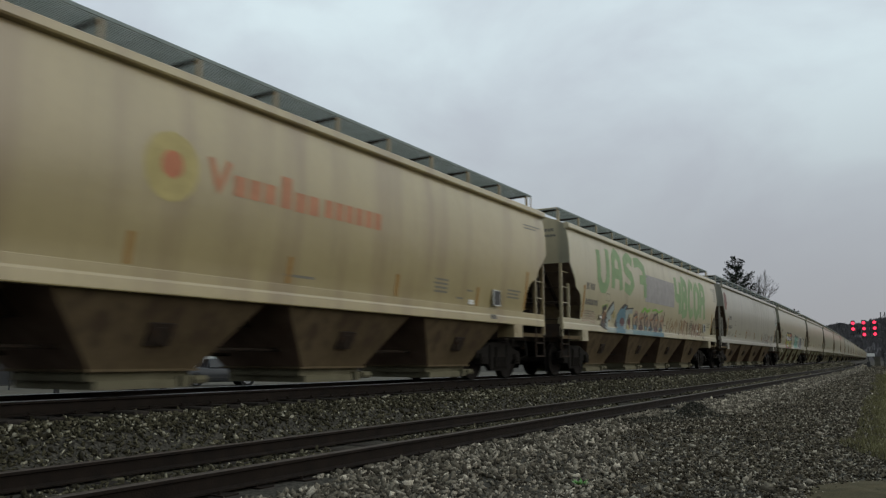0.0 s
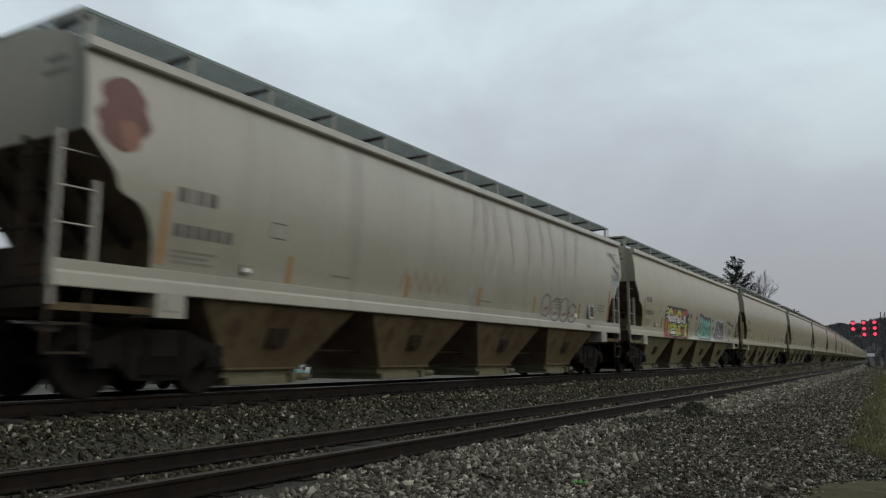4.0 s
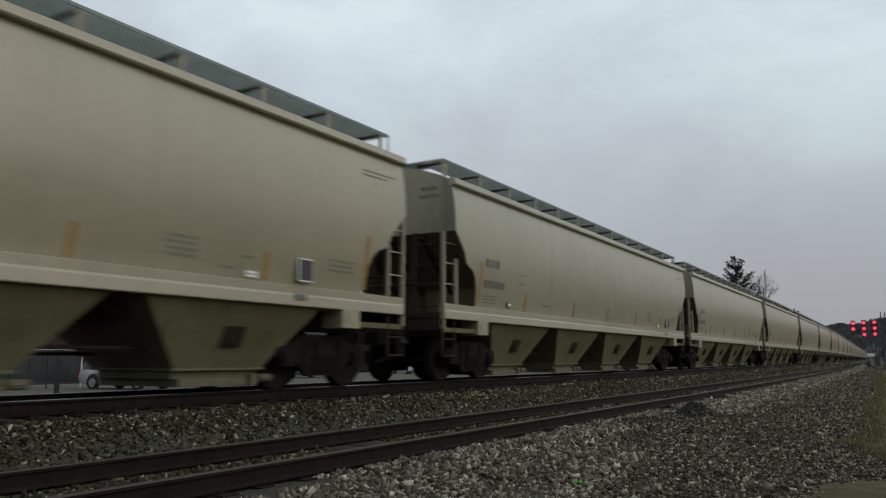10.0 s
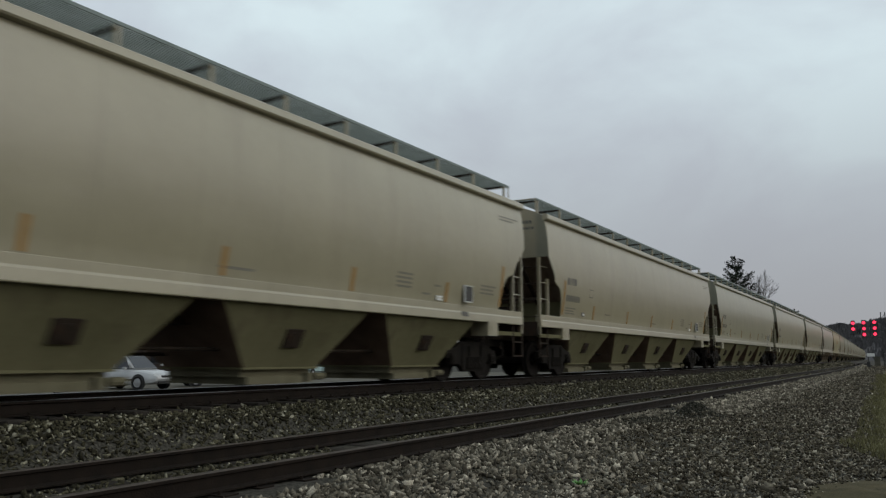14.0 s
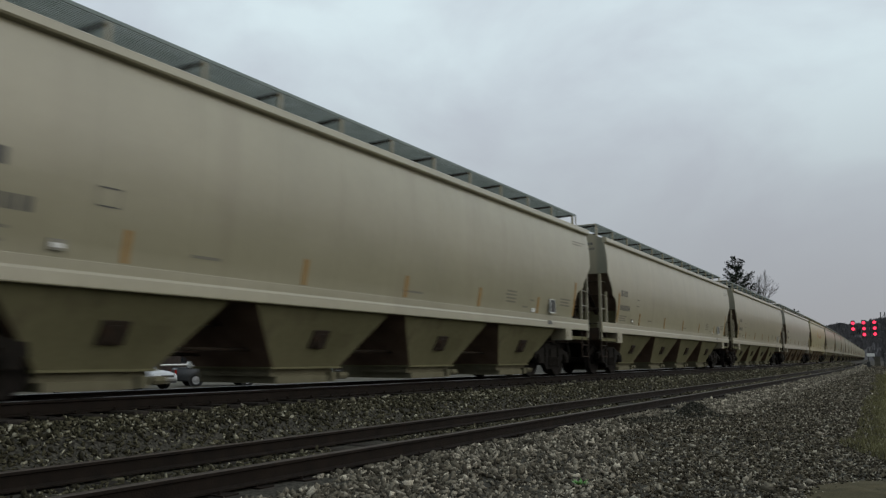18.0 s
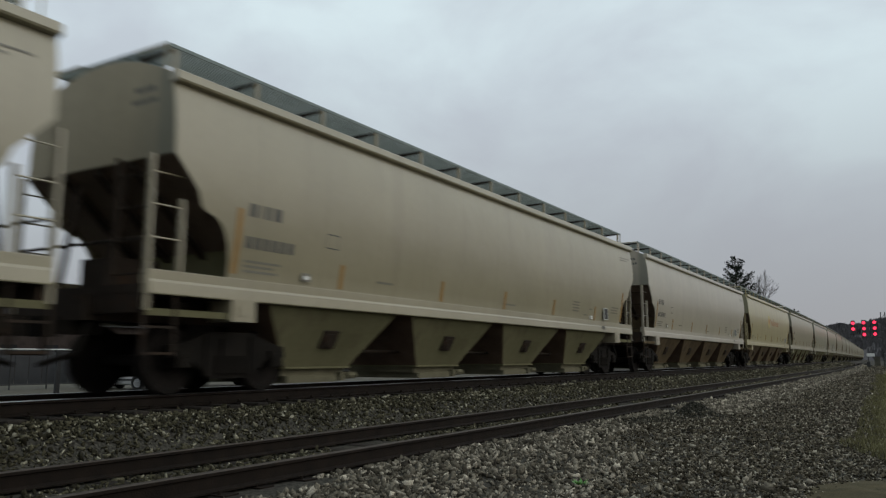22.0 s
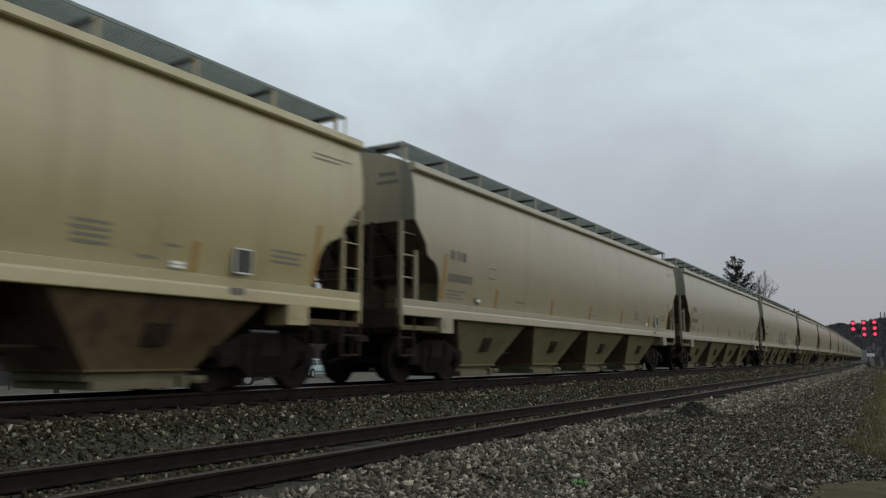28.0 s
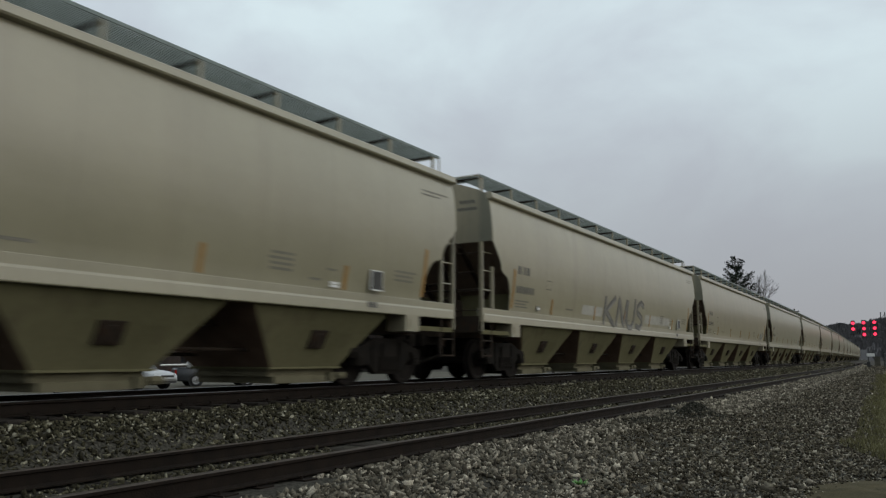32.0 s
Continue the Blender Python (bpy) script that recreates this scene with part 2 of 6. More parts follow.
# ---- mesh helper ----
class Mesh:
    def __init__(self):
        self.v, self.f, self.m = [], [], []

    def face(self, pts, mat=0):
        n = len(self.v)
        self.v += [tuple(p) for p in pts]
        self.f.append(tuple(range(n, n + len(pts))))
        self.m.append(mat)

    def solid(self, ring_a, ring_b, mat=0):
        """Joins two like rings of points (ring_a seen counter-clockwise from outside) into a closed prism."""
        n, k = len(self.v), len(ring_a)
        self.v += [tuple(p) for p in ring_a] + [tuple(p) for p in ring_b]
        self.f.append(tuple(range(n, n + k)))
        self.f.append(tuple(range(n + 2 * k - 1, n + k - 1, -1)))
        for i in range(k):
            j = (i + 1) % k
            self.f.append((n + j, n + i, n + k + i, n + k + j))
        self.m += [mat] * (k + 2)

    def box(self, x0, x1, y0, y1, z0, z1, mat=0):
        self.solid([(x0, y0, z1), (x1, y0, z1), (x1, y1, z1), (x0, y1, z1)], [(x0, y0, z0), (x1, y0, z0), (x1, y1, z0), (x0, y1, z0)], mat)

    def bar(self, a, b, r=0.02, k=6, mat=0):
        a, b = Vector(a), Vector(b)
        d = (b - a).normalized()
        u = d.orthogonal().normalized()
        w = d.cross(u)
        ring = [u * math.cos(i * math.tau / k) * r + w * math.sin(i * math.tau / k) * r for i in range(k)]
        self.solid([b + q for q in ring], [a + q for q in ring], mat)

    def lathe(self, profile, axis="x", k=20, mat=0):
        """profile: (radius, along) pairs; a closed turned body on the axis."""
        n = len(self.v)
        for r, s in profile:
            for i in range(k):
                a = i * math.tau / k
                p = (s, r * math.cos(a), r * math.sin(a)) if axis == "x" else ((r * math.cos(a), s, r * math.sin(a)) if axis == "y" else (r * math.cos(a), r * math.sin(a), s))
                self.v.append(p)
        for j in range(len(profile) - 1):
            for i in range(k):
                i2 = (i + 1) % k
                self.f.append((n + j * k + i, n + j * k + i2, n + (j + 1) * k + i2, n + (j + 1) * k + i))
                self.m.append(mat)
        self.f.append(tuple(n + i for i in range(k))[::-1])
        self.f.append(tuple(n + (len(profile) - 1) * k + i for i in range(k)))
        self.m += [mat, mat]

    def done(self, name, *mats, smooth=False):
        me = bpy.data.meshes.new(name)
        me.from_pydata(self.v, [], self.f)
        for q in mats:
            me.materials.append(q)
        if len(mats) > 1:
            me.polygons.foreach_set("material_index", self.m)
        if smooth:
            me.polygons.foreach_set("use_smooth", [True] * len(me.polygons))
        bm = bmesh.new()
        bm.from_mesh(me)
        bmesh.ops.recalc_face_normals(bm, faces=bm.faces)
        if smooth:
            for e in bm.edges:
                e.smooth = e.calc_face_angle(0.0) < 0.6
        bm.to_mesh(me)
        bm.free()
        return me


def part(name, me, parent, label="", at=None):
    ob = new(name, me)
    ob.parent = parent
    if at is not None:
        ob.matrix_basis = at
    if label:
        ob["label"] = label
    return ob


def empty(name, label, category, group="", kind="", at=None):
    ob = new(name)
    tagged(ob, label, category, group, kind)
    if at is not None:
        ob.matrix_basis = at
    return ob


# ---- ground: one sheet, with the two track beds ----
PROFILE = [(-400, -1.12), (-30, -1.08), (-12, -1.04), (-5, -0.86), (-3.2, -0.76), (-2.2, -0.42), (-1.75, -0.23), (1.55, -0.23), (1.95, -0.30), (2.5, -0.60),
           (GAP_S - 1.35, ZS - 0.20), (GAP_S + 1.3, ZS - 0.20), (GAP_S + 1.9, ZS - 0.25), (GAP_S + 3.0, ZS - 0.32), (GAP_S + 5.0, ZS - 0.33), (30, -0.85), (400, -0.9)]


def ground_z(q, y):
    for (a, za), (b, zb) in zip(PROFILE, PROFILE[1:]):
        if q <= b:
            k = max(0.0, (q - a) / (b - a))
            z = za + (zb - za) * (k * k * (3 - 2 * k) if abs(b - a) < 2 else k)
            break
    else:
        z = -0.9
    if q > GAP_S + 1.2:
        z += 0.035 * noise.noise((q * 0.9, y * 0.7, 1.0)) + 0.02 * noise.noise((q * 2.7, y * 2.3, 5.0))
        z += 0.27 * math.exp(-((q - 5.6) / 0.30) ** 2 - ((y - 16.7) / 0.6) ** 2) + 0.10 * math.exp(-((q - 6.4) / 1.4) ** 2 - ((y - 13.5) / 3.0) ** 2)
        z += 0.13 * math.exp(-((q - 5.6) / 0.8) ** 2 - ((y - 9.0) / 4.0) ** 2)
    return z


def ground():
    qs = [-2500, -700, -300, -120, -60, -30, -15, -9, -6, -4.5, -3.6] + [-3.2 + 0.25 * i for i in range(62)] + [12.8, 13.6, 15, 18, 24, 40, 80, 200, 700, 2500]
    ys = [-2500, -900, -400, -200, -100, -50, -25, -12, -6, -3] + [-1 + 0.3 * i for i in range(110)] + [32.5 + 1.2 * i for i in range(40)] + [84, 92, 102, 115, 130, 150, 180, 230, 300, 420, 600, 900, 1500, 2500]
    v, f = [], []
    for y in ys:
        x0 = line(min(y, 900)) if y > 0 else XM
        for q in qs:
            v.append((x0 + q, y, ground_z(q, y)))
    w = len(qs)
    for j in range(len(ys) - 1):
        for i in range(w - 1):
            f.append((j * w + i, j * w + i + 1, (j + 1) * w + i + 1, (j + 1) * w + i))
    me = bpy.data.meshes.new("ground")
    me.from_pydata(v, [], f)
    me.polygons.foreach_set("use_smooth", [True] * len(f))
    me.materials.append(GRAVEL)
    return tagged(new("ground", me), "grey crushed stone ground beside the railway", "ground", kind="structure")


ground()


# ---- tracks ----
def rail_mesh(offset, top, bright):
    """One rail swept along the line: foot, web and head."""
    prof = [(-0.07, -0.172), (0.07, -0.172), (0.07, -0.160), (0.012, -0.140), (0.010, -0.045), (0.036, -0.034), (0.036, -0.008), (0.030, 0.0), (-0.030, 0.0), (-0.036, -0.008),
            (-0.036, -0.034), (-0.010, -0.045), (-0.012, -0.140), (-0.07, -0.160)]
    ys = [-420, -60, -20] + [-10 + 4 * i for i in range(42)] + [165, 200, 260, 340, 450, 600, 800]
    m = Mesh()
    k = len(prof)
    for y in ys:
        for px, pz in prof:
            m.v.append((line(y) + offset + px, y, top + pz))
    for j in range(len(ys) - 1):
        for i in range(k):
            i2 = (i + 1) % k
            m.f.append((j * k + i, j * k + i2, (j + 1) * k + i2, (j + 1) * k + i))
            m.m.append(1 if i in (6, 7, 8) else 0)
    return m.done("rail", RUST, RAIL_TOP if bright else DULL_TOP)


def tie_mesh():
    m = Mesh()
    m.box(-1.3, 1.3, -0.115, 0.115, -0.17, 0.0)
    me = m.done("tie", TIE)
    bm = bmesh.new()
    bm.from_mesh(me)
    bmesh.ops.bevel(bm, geom=bm.edges[:], offset=0.014, segments=1, affect="EDGES")
    bm.to_mesh(me)
    bm.free()
    return me


def track(name, label, q, top, bright, sink):
    t = empty(name, label, "track", kind="structure")
    for side in (-0.7525, 0.7525):
        part("rail", rail_mesh(q + side, top, bright), t, "worn bright-topped steel rail" if bright else "rusty brown steel rail")
    me = tie_mesh()
    far = Mesh()
    rnd = random.Random(7)
    for i in range(-100, 400):
        y = i * 0.54
        m = Matrix.Translation((line(y) + q + rnd.uniform(-0.04, 0.04), y, top - 0.174 - sink + rnd.uniform(-0.008, 0.008))) @ pose(0, 0, 0, 0, 0, math.degrees(slope_of(y)) + rnd.uniform(-1.2, 1.2))
        if -8 <= y < 95:
            part("tie", me, t, at=m)
        else:
            far.solid([m @ Vector(p) for p in ((-1.3, -0.115, 0), (1.3, -0.115, 0), (1.3, 0.115, 0), (-1.3, 0.115, 0))],
                      [m @ Vector(p) for p in ((-1.3, -0.115, -0.17), (1.3, -0.115, -0.17), (1.3, 0.115, -0.17), (-1.3, 0.115, -0.17))])
    tagged(part("ties", far.done("ties", TIE), t), kind="stuff")
    plate, spike = Mesh(), Mesh()
    plate.box(-0.17, 0.17, -0.09, 0.09, 0.0, 0.012)
    spike.bar((-0.085, 0.05, 0.0), (-0.085, 0.05, 0.045), 0.016, 6)
    spike.bar((0.085, -0.05, 0.0), (0.085, -0.05, 0.045), 0.016, 6)
    plate, spike = plate.done("tie_plate", RUST), spike.done("spike", RUST)
    for tie in [o for o in t.children if o.name.startswith("tie") and o.data == me]:
        if tie.matrix_basis.translation.y < 32 and tie.matrix_basis.translation.y > 0:
            part("tie_plate", plate, tie, at=Matrix.Translation((0.7525, 0, 0.001)))
            part("spike", spike, tie, at=Matrix.Translation((0.7525, 0, 0.001)))
    return t


track("main_track", "main railway track with polished rails on dark timber ties", 0.0, 0.0, True, 0.0)
track("siding_track", "rusty siding track half sunk in ballast", GAP_S, ZS, False, 0.022)

# ---- covered hopper cars ----
LONG = 19.18         # body length
HALF = LONG / 2
PITCH_L = 20.81      # from car to car
CUT = [(1.30, 1.12), (1.60, 1.10), (1.80, 1.09), (2.04, 1.03), (2.22, 0.94), (2.32, 0.86), (2.38, 0.76), (2.43, 0.60), (2.49, 0.50), (2.68, 0.43), (2.90, 0.21), (3.11, 0.0)]
BULGE = [(1.30, 1.43), (1.60, 1.453), (1.75, 1.472), (1.90, 1.50), (2.1, 1.533), (2.3, 1.56), (2.5, 1.582), (2.7, 1.598), (2.9, 1.609), (3.1, 1.614), (3.3, 1.612), (3.5, 1.603), (3.7, 1.584), (3.9, 1.555), (4.09, 1.515)]


def table(rows, z):
    if z <= rows[0][0]:
        return rows[0][1]
    for (a, p), (b, q) in zip(rows, rows[1:]):
        if z <= b:
            return p + (q - p) * (z - a) / (b - a)
    return rows[-1][1]


def side_mesh(s):
    """A curved side sheet, cut away at both lower ends; s is +1 for the camera's side."""
    zs = sorted({z for z, _ in CUT} | {z for z, _ in BULGE})
    ks = (0.0, 0.03, 0.25, 0.5, 0.75, 0.97, 1.0)
    m = Mesh()
    w = len(ks)
    for inset in (0.0, 0.02):
        for z in zs:
            c = table(CUT, z)
            for k in ks:
                m.v.append((s * (table(BULGE, z) - inset), -HALF + c + k * (LONG - 2 * c), z))
    n = len(zs)
    idx = lambda a, j, i: a * n * w + j * w + i
    for j in range(n - 1):
        for i in range(w - 1):
            m.f.append((idx(0, j, i), idx(0, j, i + 1), idx(0, j + 1, i + 1), idx(0, j + 1, i)))
            m.f.append((idx(1, j, i), idx(1, j + 1, i), idx(1, j + 1, i + 1), idx(1, j, i + 1)))
        for i in (0, w - 1):
            m.f.append((idx(0, j, i), idx(0, j + 1, i), idx(1, j + 1, i), idx(1, j, i)))
    for i in range(w - 1):
        for j in (0, n - 1):
            m.f.append((idx(0, j, i), idx(0, j, i + 1), idx(1, j, i + 1), idx(1, j, i)))
    m.m = [0] * len(m.f)
    return m


def end_ring(z0, z1, y, t):
    zs = [z0 + (z1 - z0) * i / 6 for i in range(7)]
    return [(table(BULGE, z) - 0.012, y, z) for z in zs] + [(-table(BULGE, z) + 0.012, y, z) for z in reversed(zs)]


def shared():
    """Meshes that all the cars share; those of the painted parts take their paint from the object."""
    g = {}
    for s, key in ((1, "side_near"), (-1, "side_far")):
        g[key] = side_mesh(s).done("side_sheet", BLACK, smooth=True)
    m = Mesh()
    zs = [3.11 + 0.98 * i / 6 for i in range(7)]
    edge = [(table(BULGE, z) - 0.012, z) for z in zs] + [(x, 4.19 + 0.40 * (1 - (x / 1.5) ** 2)) for x in (1.49, 1.2, 0.8, 0.4, 0.0)]
    ra = [(x, -0.012, z) for x, z in edge] + [(-x, -0.012, z) for x, z in reversed(edge[:-1])]
    m.solid(ra, [(x, 0.03, z) for x, y, z in ra])
    g["end_sheet"] = m.done("end_sheet", BLACK)
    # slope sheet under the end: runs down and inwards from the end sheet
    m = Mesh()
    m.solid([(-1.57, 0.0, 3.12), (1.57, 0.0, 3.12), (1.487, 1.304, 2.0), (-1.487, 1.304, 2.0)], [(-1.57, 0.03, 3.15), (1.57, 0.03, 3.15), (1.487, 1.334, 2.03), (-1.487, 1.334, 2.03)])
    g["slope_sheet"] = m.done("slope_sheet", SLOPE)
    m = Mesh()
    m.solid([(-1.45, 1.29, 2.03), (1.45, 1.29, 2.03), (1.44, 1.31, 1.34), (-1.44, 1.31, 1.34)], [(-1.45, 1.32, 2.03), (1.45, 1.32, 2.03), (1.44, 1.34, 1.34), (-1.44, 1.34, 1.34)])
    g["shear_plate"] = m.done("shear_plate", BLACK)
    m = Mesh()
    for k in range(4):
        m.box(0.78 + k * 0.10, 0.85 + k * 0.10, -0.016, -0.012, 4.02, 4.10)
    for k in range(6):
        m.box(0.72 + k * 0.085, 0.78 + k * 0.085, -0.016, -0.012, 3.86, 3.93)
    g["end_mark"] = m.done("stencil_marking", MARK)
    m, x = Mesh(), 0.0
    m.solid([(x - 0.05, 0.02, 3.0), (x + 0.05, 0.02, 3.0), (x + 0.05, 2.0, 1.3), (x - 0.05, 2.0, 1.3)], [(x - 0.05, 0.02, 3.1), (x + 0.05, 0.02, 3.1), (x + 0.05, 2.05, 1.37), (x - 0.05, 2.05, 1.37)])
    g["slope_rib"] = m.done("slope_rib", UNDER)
    # roof: a low arch, with the long loading hatch on its ridge
    m = Mesh()
    xs = [-1.50, -1.2, -0.8, -0.4, 0.0, 0.4, 0.8, 1.2, 1.50]
    top = [(x, 4.20 + 0.40 * (1 - (x / 1.5) ** 2)) for x in xs]
    ring = [(x, -HALF, z) for x, z in top] + [(1.5, -HALF, 4.12), (-1.5, -HALF, 4.12)]
    m.solid(ring, [(x, HALF, z) for x, _, z in ring])
    g["roof"] = m.done("roof", BLACK)
    m = Mesh()
    ring = [(-0.36, -HALF + 1.0, 4.55), (-0.30, -HALF + 1.0, 4.68), (0.30, -HALF + 1.0, 4.68), (0.36, -HALF + 1.0, 4.55)]
    m.solid(ring, [(x, HALF - 1.0, z) for x, _, z in ring])
    for i in range(14):
        y = -HALF + 1.6 + i * 1.25
        m.box(-0.38, 0.38, y - 0.03, y + 0.03, 4.55, 4.70)
    g["hatch"] = m.done("trough_hatch", BLACK)
    # top chord: a rolled angle that overhangs the side
    m = Mesh()
    ring = [(1.46, -HALF - 0.02, 4.07), (1.60, -HALF - 0.02, 4.09), (1.615, -HALF - 0.02, 4.115), (1.60, -HALF - 0.02, 4.225), (1.56, -HALF - 0.02, 4.25), (1.46, -HALF - 0.02, 4.25)]
    m.solid(ring, [(x, HALF + 0.02, z) for x, _, z in ring])
    g["chord"] = m.done("top_chord", BLACK)
    # side sill with its end boxes
    m = Mesh()
    ring = [(x, -HALF - 0.18, z) for x, z in ((1.30, 1.285), (1.463, 1.285), (1.470, 1.300), (1.465, 1.44), (1.452, 1.475), (1.456, 1.595), (1.454, 1.60), (1.30, 1.60))]
    m.solid(ring, [(x, HALF + 0.18, z) for x, _, z in ring])
    g["sill"] = m.done("side_sill", BLACK)
    m = Mesh()
    m.box(1.05, 1.486, -0.23, 0.23, 0.99, 1.30)
    m.box(1.486, 1.50, -0.12, 0.12, 1.08, 1.22)
    g["jack_pad"] = m.done("bolster_end", BLACK)
    # end platform: grating, end sill, cross braces
    m = Mesh()
    m.box(-1.40, 1.40, -0.2, -0.08, 1.06, 1.42)
    m.box(-1.42, 1.42, -0.2, 1.2, 1.285, 1.32)
    g["platform"] = m.done("end_platform", UNDER)
    m = Mesh()
    m.bar((0, -0.12, 1.42), (0, 0.12, 2.95), 0.045, 6)
    g["end_post"] = m.done("end_post", UNDER)
    m = Mesh()
    m.bar((-1.40, -0.12, 2.02), (1.40, -0.12, 2.02), 0.022, 6)
    g["hand_rail"] = m.done("hand_rail", UNDER)
    m = Mesh()
    m.box(-0.35, 0.35, 0.1, 0.85, 1.325, 1.85)
    g["gear_box"] = m.done("brake_cylinder", UNDER)
    m = Mesh()
    m.box(1.37, 1.45, -0.026, 0.026, 0.0, 2.0)
    g["ladder_tall"] = m.done("ladder_rail", BLACK)
    m = Mesh()
    m.box(1.39, 1.46, -0.026, 0.026, 0.0, 1.0)
    g["ladder_short"] = m.done("ladder_rail", BLACK)
    m = Mesh()
    m.bar((1.42, 0.0, 0), (1.42, 0.49, 0), 0.013, 6)
    g["rung"] = m.done("rung", BLACK)
    m = Mesh()
    m.bar((1.40, 0.0, 0), (0.75, 0.0, 0), 0.013, 6)
    g["rung_end"] = m.done("rung", BLACK)
    m = Mesh()
    m.box(0.70, 0.75, -0.03, 0.03, 1.06, 3.1)
    g["end_stile"] = m.done("ladder_rail", BLACK)
    # stirrup step hanging under the corner
    m = Mesh()
    for y in (-0.02, 0.46):
        m.box(1.40, 1.43, y - 0.02, y + 0.02, 0.52, 1.29)
    for z in (0.53, 0.86):
        m.box(1.39, 1.44, -0.02, 0.46, z, z + 0.03)
    g["stirrup"] = m.done("stirrup_step", UNDER)
    # running boards
    m = Mesh()
    for i in range(15):
        x = 0.555 + i * 0.0462
        m.box(x, x + 0.014, -HALF + 0.10, HALF - 0.02, 4.700, 4.715)
    m.box(1.222, 1.235, -HALF + 0.10, HALF - 0.02, 4.675, 4.722)
    for i in range(185):
        y = -HALF + 0.15 + i * 0.1025
        m.box(0.555, 1.23, y, y + 0.007, 4.705, 4.713)
    g["board"] = m.done("running_board", GRATING)
    m = Mesh()
    for i in range(8):
        m.box(-0.56, 0.56, 0.1 + i * 0.075, 0.125 + i * 0.075, 4.685, 4.715)
    for x in (-0.5, -0.25, 0, 0.25, 0.5):
        m.box(x, x + 0.012, 0.1, 0.65, 4.69, 4.712)
    g["cross"] = m.done("crossover_board", GRATING)
    m = Mesh()
    m.box(1.185, 1.235, -0.022, 0.022, 4.24, 4.66)
    g["post"] = m.done("board_post", BLACK)
    m = Mesh()
    m.solid([(0.5, -0.02, 4.68), (1.20, -0.02, 4.68), (1.20, -0.02, 4.65), (0.5, -0.02, 4.61)], [(0.5, 0.02, 4.68), (1.20, 0.02, 4.68), (1.20, 0.02, 4.65), (0.5, 0.02, 4.61)])
    g["bracket"] = m.done("board_bracket", UNDER)
    m = Mesh()
    m.bar((1.22, 0, 4.24), (1.22, 0, 4.70), 0.016, 6)
    m.bar((1.22, 0, 4.70), (0.56, 0, 4.70), 0.016, 6)
    g["end_bar"] = m.done("end_bar", BLACK)
    # hopper bay
    m = Mesh()
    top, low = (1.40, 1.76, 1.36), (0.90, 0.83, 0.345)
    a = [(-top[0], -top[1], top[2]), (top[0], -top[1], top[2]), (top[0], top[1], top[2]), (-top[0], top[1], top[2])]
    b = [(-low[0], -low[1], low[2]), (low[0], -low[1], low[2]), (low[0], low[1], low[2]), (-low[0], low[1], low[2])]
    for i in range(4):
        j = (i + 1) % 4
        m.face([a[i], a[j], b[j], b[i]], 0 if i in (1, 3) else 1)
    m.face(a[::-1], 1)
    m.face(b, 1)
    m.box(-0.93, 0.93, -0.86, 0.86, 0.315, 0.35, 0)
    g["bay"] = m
    m = Mesh()
    m.box(-0.02, 0.03, -0.19, 0.19, -0.16, 0.16)
    m.bar((0.03, 0, 0), (0.06, 0, 0), 0.12, 10)
    g["port"] = m.done("vibrator_port", UNDER)
    m = Mesh()
    m.box(-0.82, 0.82, -0.80, 0.80, 0.20, 0.315)
    m.box(-0.88, 0.88, -0.72, 0.55, 0.09, 0.20)
    m.bar((0.9, 0.78, 0.19), (0.9, 1.02, 0.19), 0.06, 8)
    m.box(0.80, 0.93, 0.60, 0.72, 0.10, 0.25)
    g["gate"] = m
    m = Mesh()
    m.box(-0.35, 0.35, -HALF - 0.3, HALF + 0.3, 0.98, 1.32)
    g["centre_sill"] = m.done("centre_sill", UNDER)
    m = Mesh()
    m.bar((0.62, -6.9, 0.62), (0.62, 6.9, 0.62), 0.03, 6)
    m.bar((-0.62, -6.9, 0.55), (-0.62, 6.9, 0.55), 0.03, 6)
    g["brake_pipe"] = m.done("brake_pipe", UNDER)
    # knuckle coupler
    m = Mesh()
    m.box(-0.09, 0.09, -0.58, 0.2, 0.80, 0.98)
    m.box(-0.16, 0.10, -0.70, -0.45, 0.76, 1.02)
    m.bar((0.12, -0.62, 0.76), (0.12, -0.62, 1.02), 0.07, 8)
    m.bar((0.3, -0.15, 0.95), (0.5, -0.45, 0.55), 0.035, 6)
    m.bar((0.5, -0.45, 0.55), (0.15, -0.72, 0.40), 0.035, 6)
    g["coupler"] = m.done("coupler", TRUCK_STEEL)
    # truck: side frames, bolster, springs, wheelsets
    m = Mesh()
    prof = [(-1.12, 0.50), (-1.10, 0.66), (-0.80, 0.72), (-0.42, 0.86), (0.42, 0.86), (0.80, 0.72), (1.10, 0.66), (1.12, 0.50), (0.72, 0.46), (0.40, 0.20), (-0.40, 0.20), (-0.72, 0.46)]
    m.solid([(1.06, y, z) for y, z in prof], [(0.94, y, z) for y, z in prof])
    for y in (-0.89, 0.89):
        m.bar((1.06, y, 0.46), (1.14, y, 0.46), 0.10, 10)
        m.box(0.96, 1.12, y - 0.13, y + 0.13, 0.36, 0.60)
    m.box(1.06, 1.09, -0.50, -0.36, 0.24, 0.80)
    m.box(1.06, 1.09, 0.36, 0.50, 0.24, 0.80)
    g["side_frame"] = m.done("side_frame", TRUCK_STEEL)
    m = Mesh()
    m.bar((1.07, 0, 0.27), (1.07, 0, 0.52), 0.062, 8)
    g["spring"] = m.done("spring", TRUCK_STEEL)
    m = Mesh()
    m.box(-1.10, 1.10, -0.2, 0.2, 0.52, 0.76)
    m.box(-0.4, 0.4, -0.3, 0.3, 0.76, 0.98)
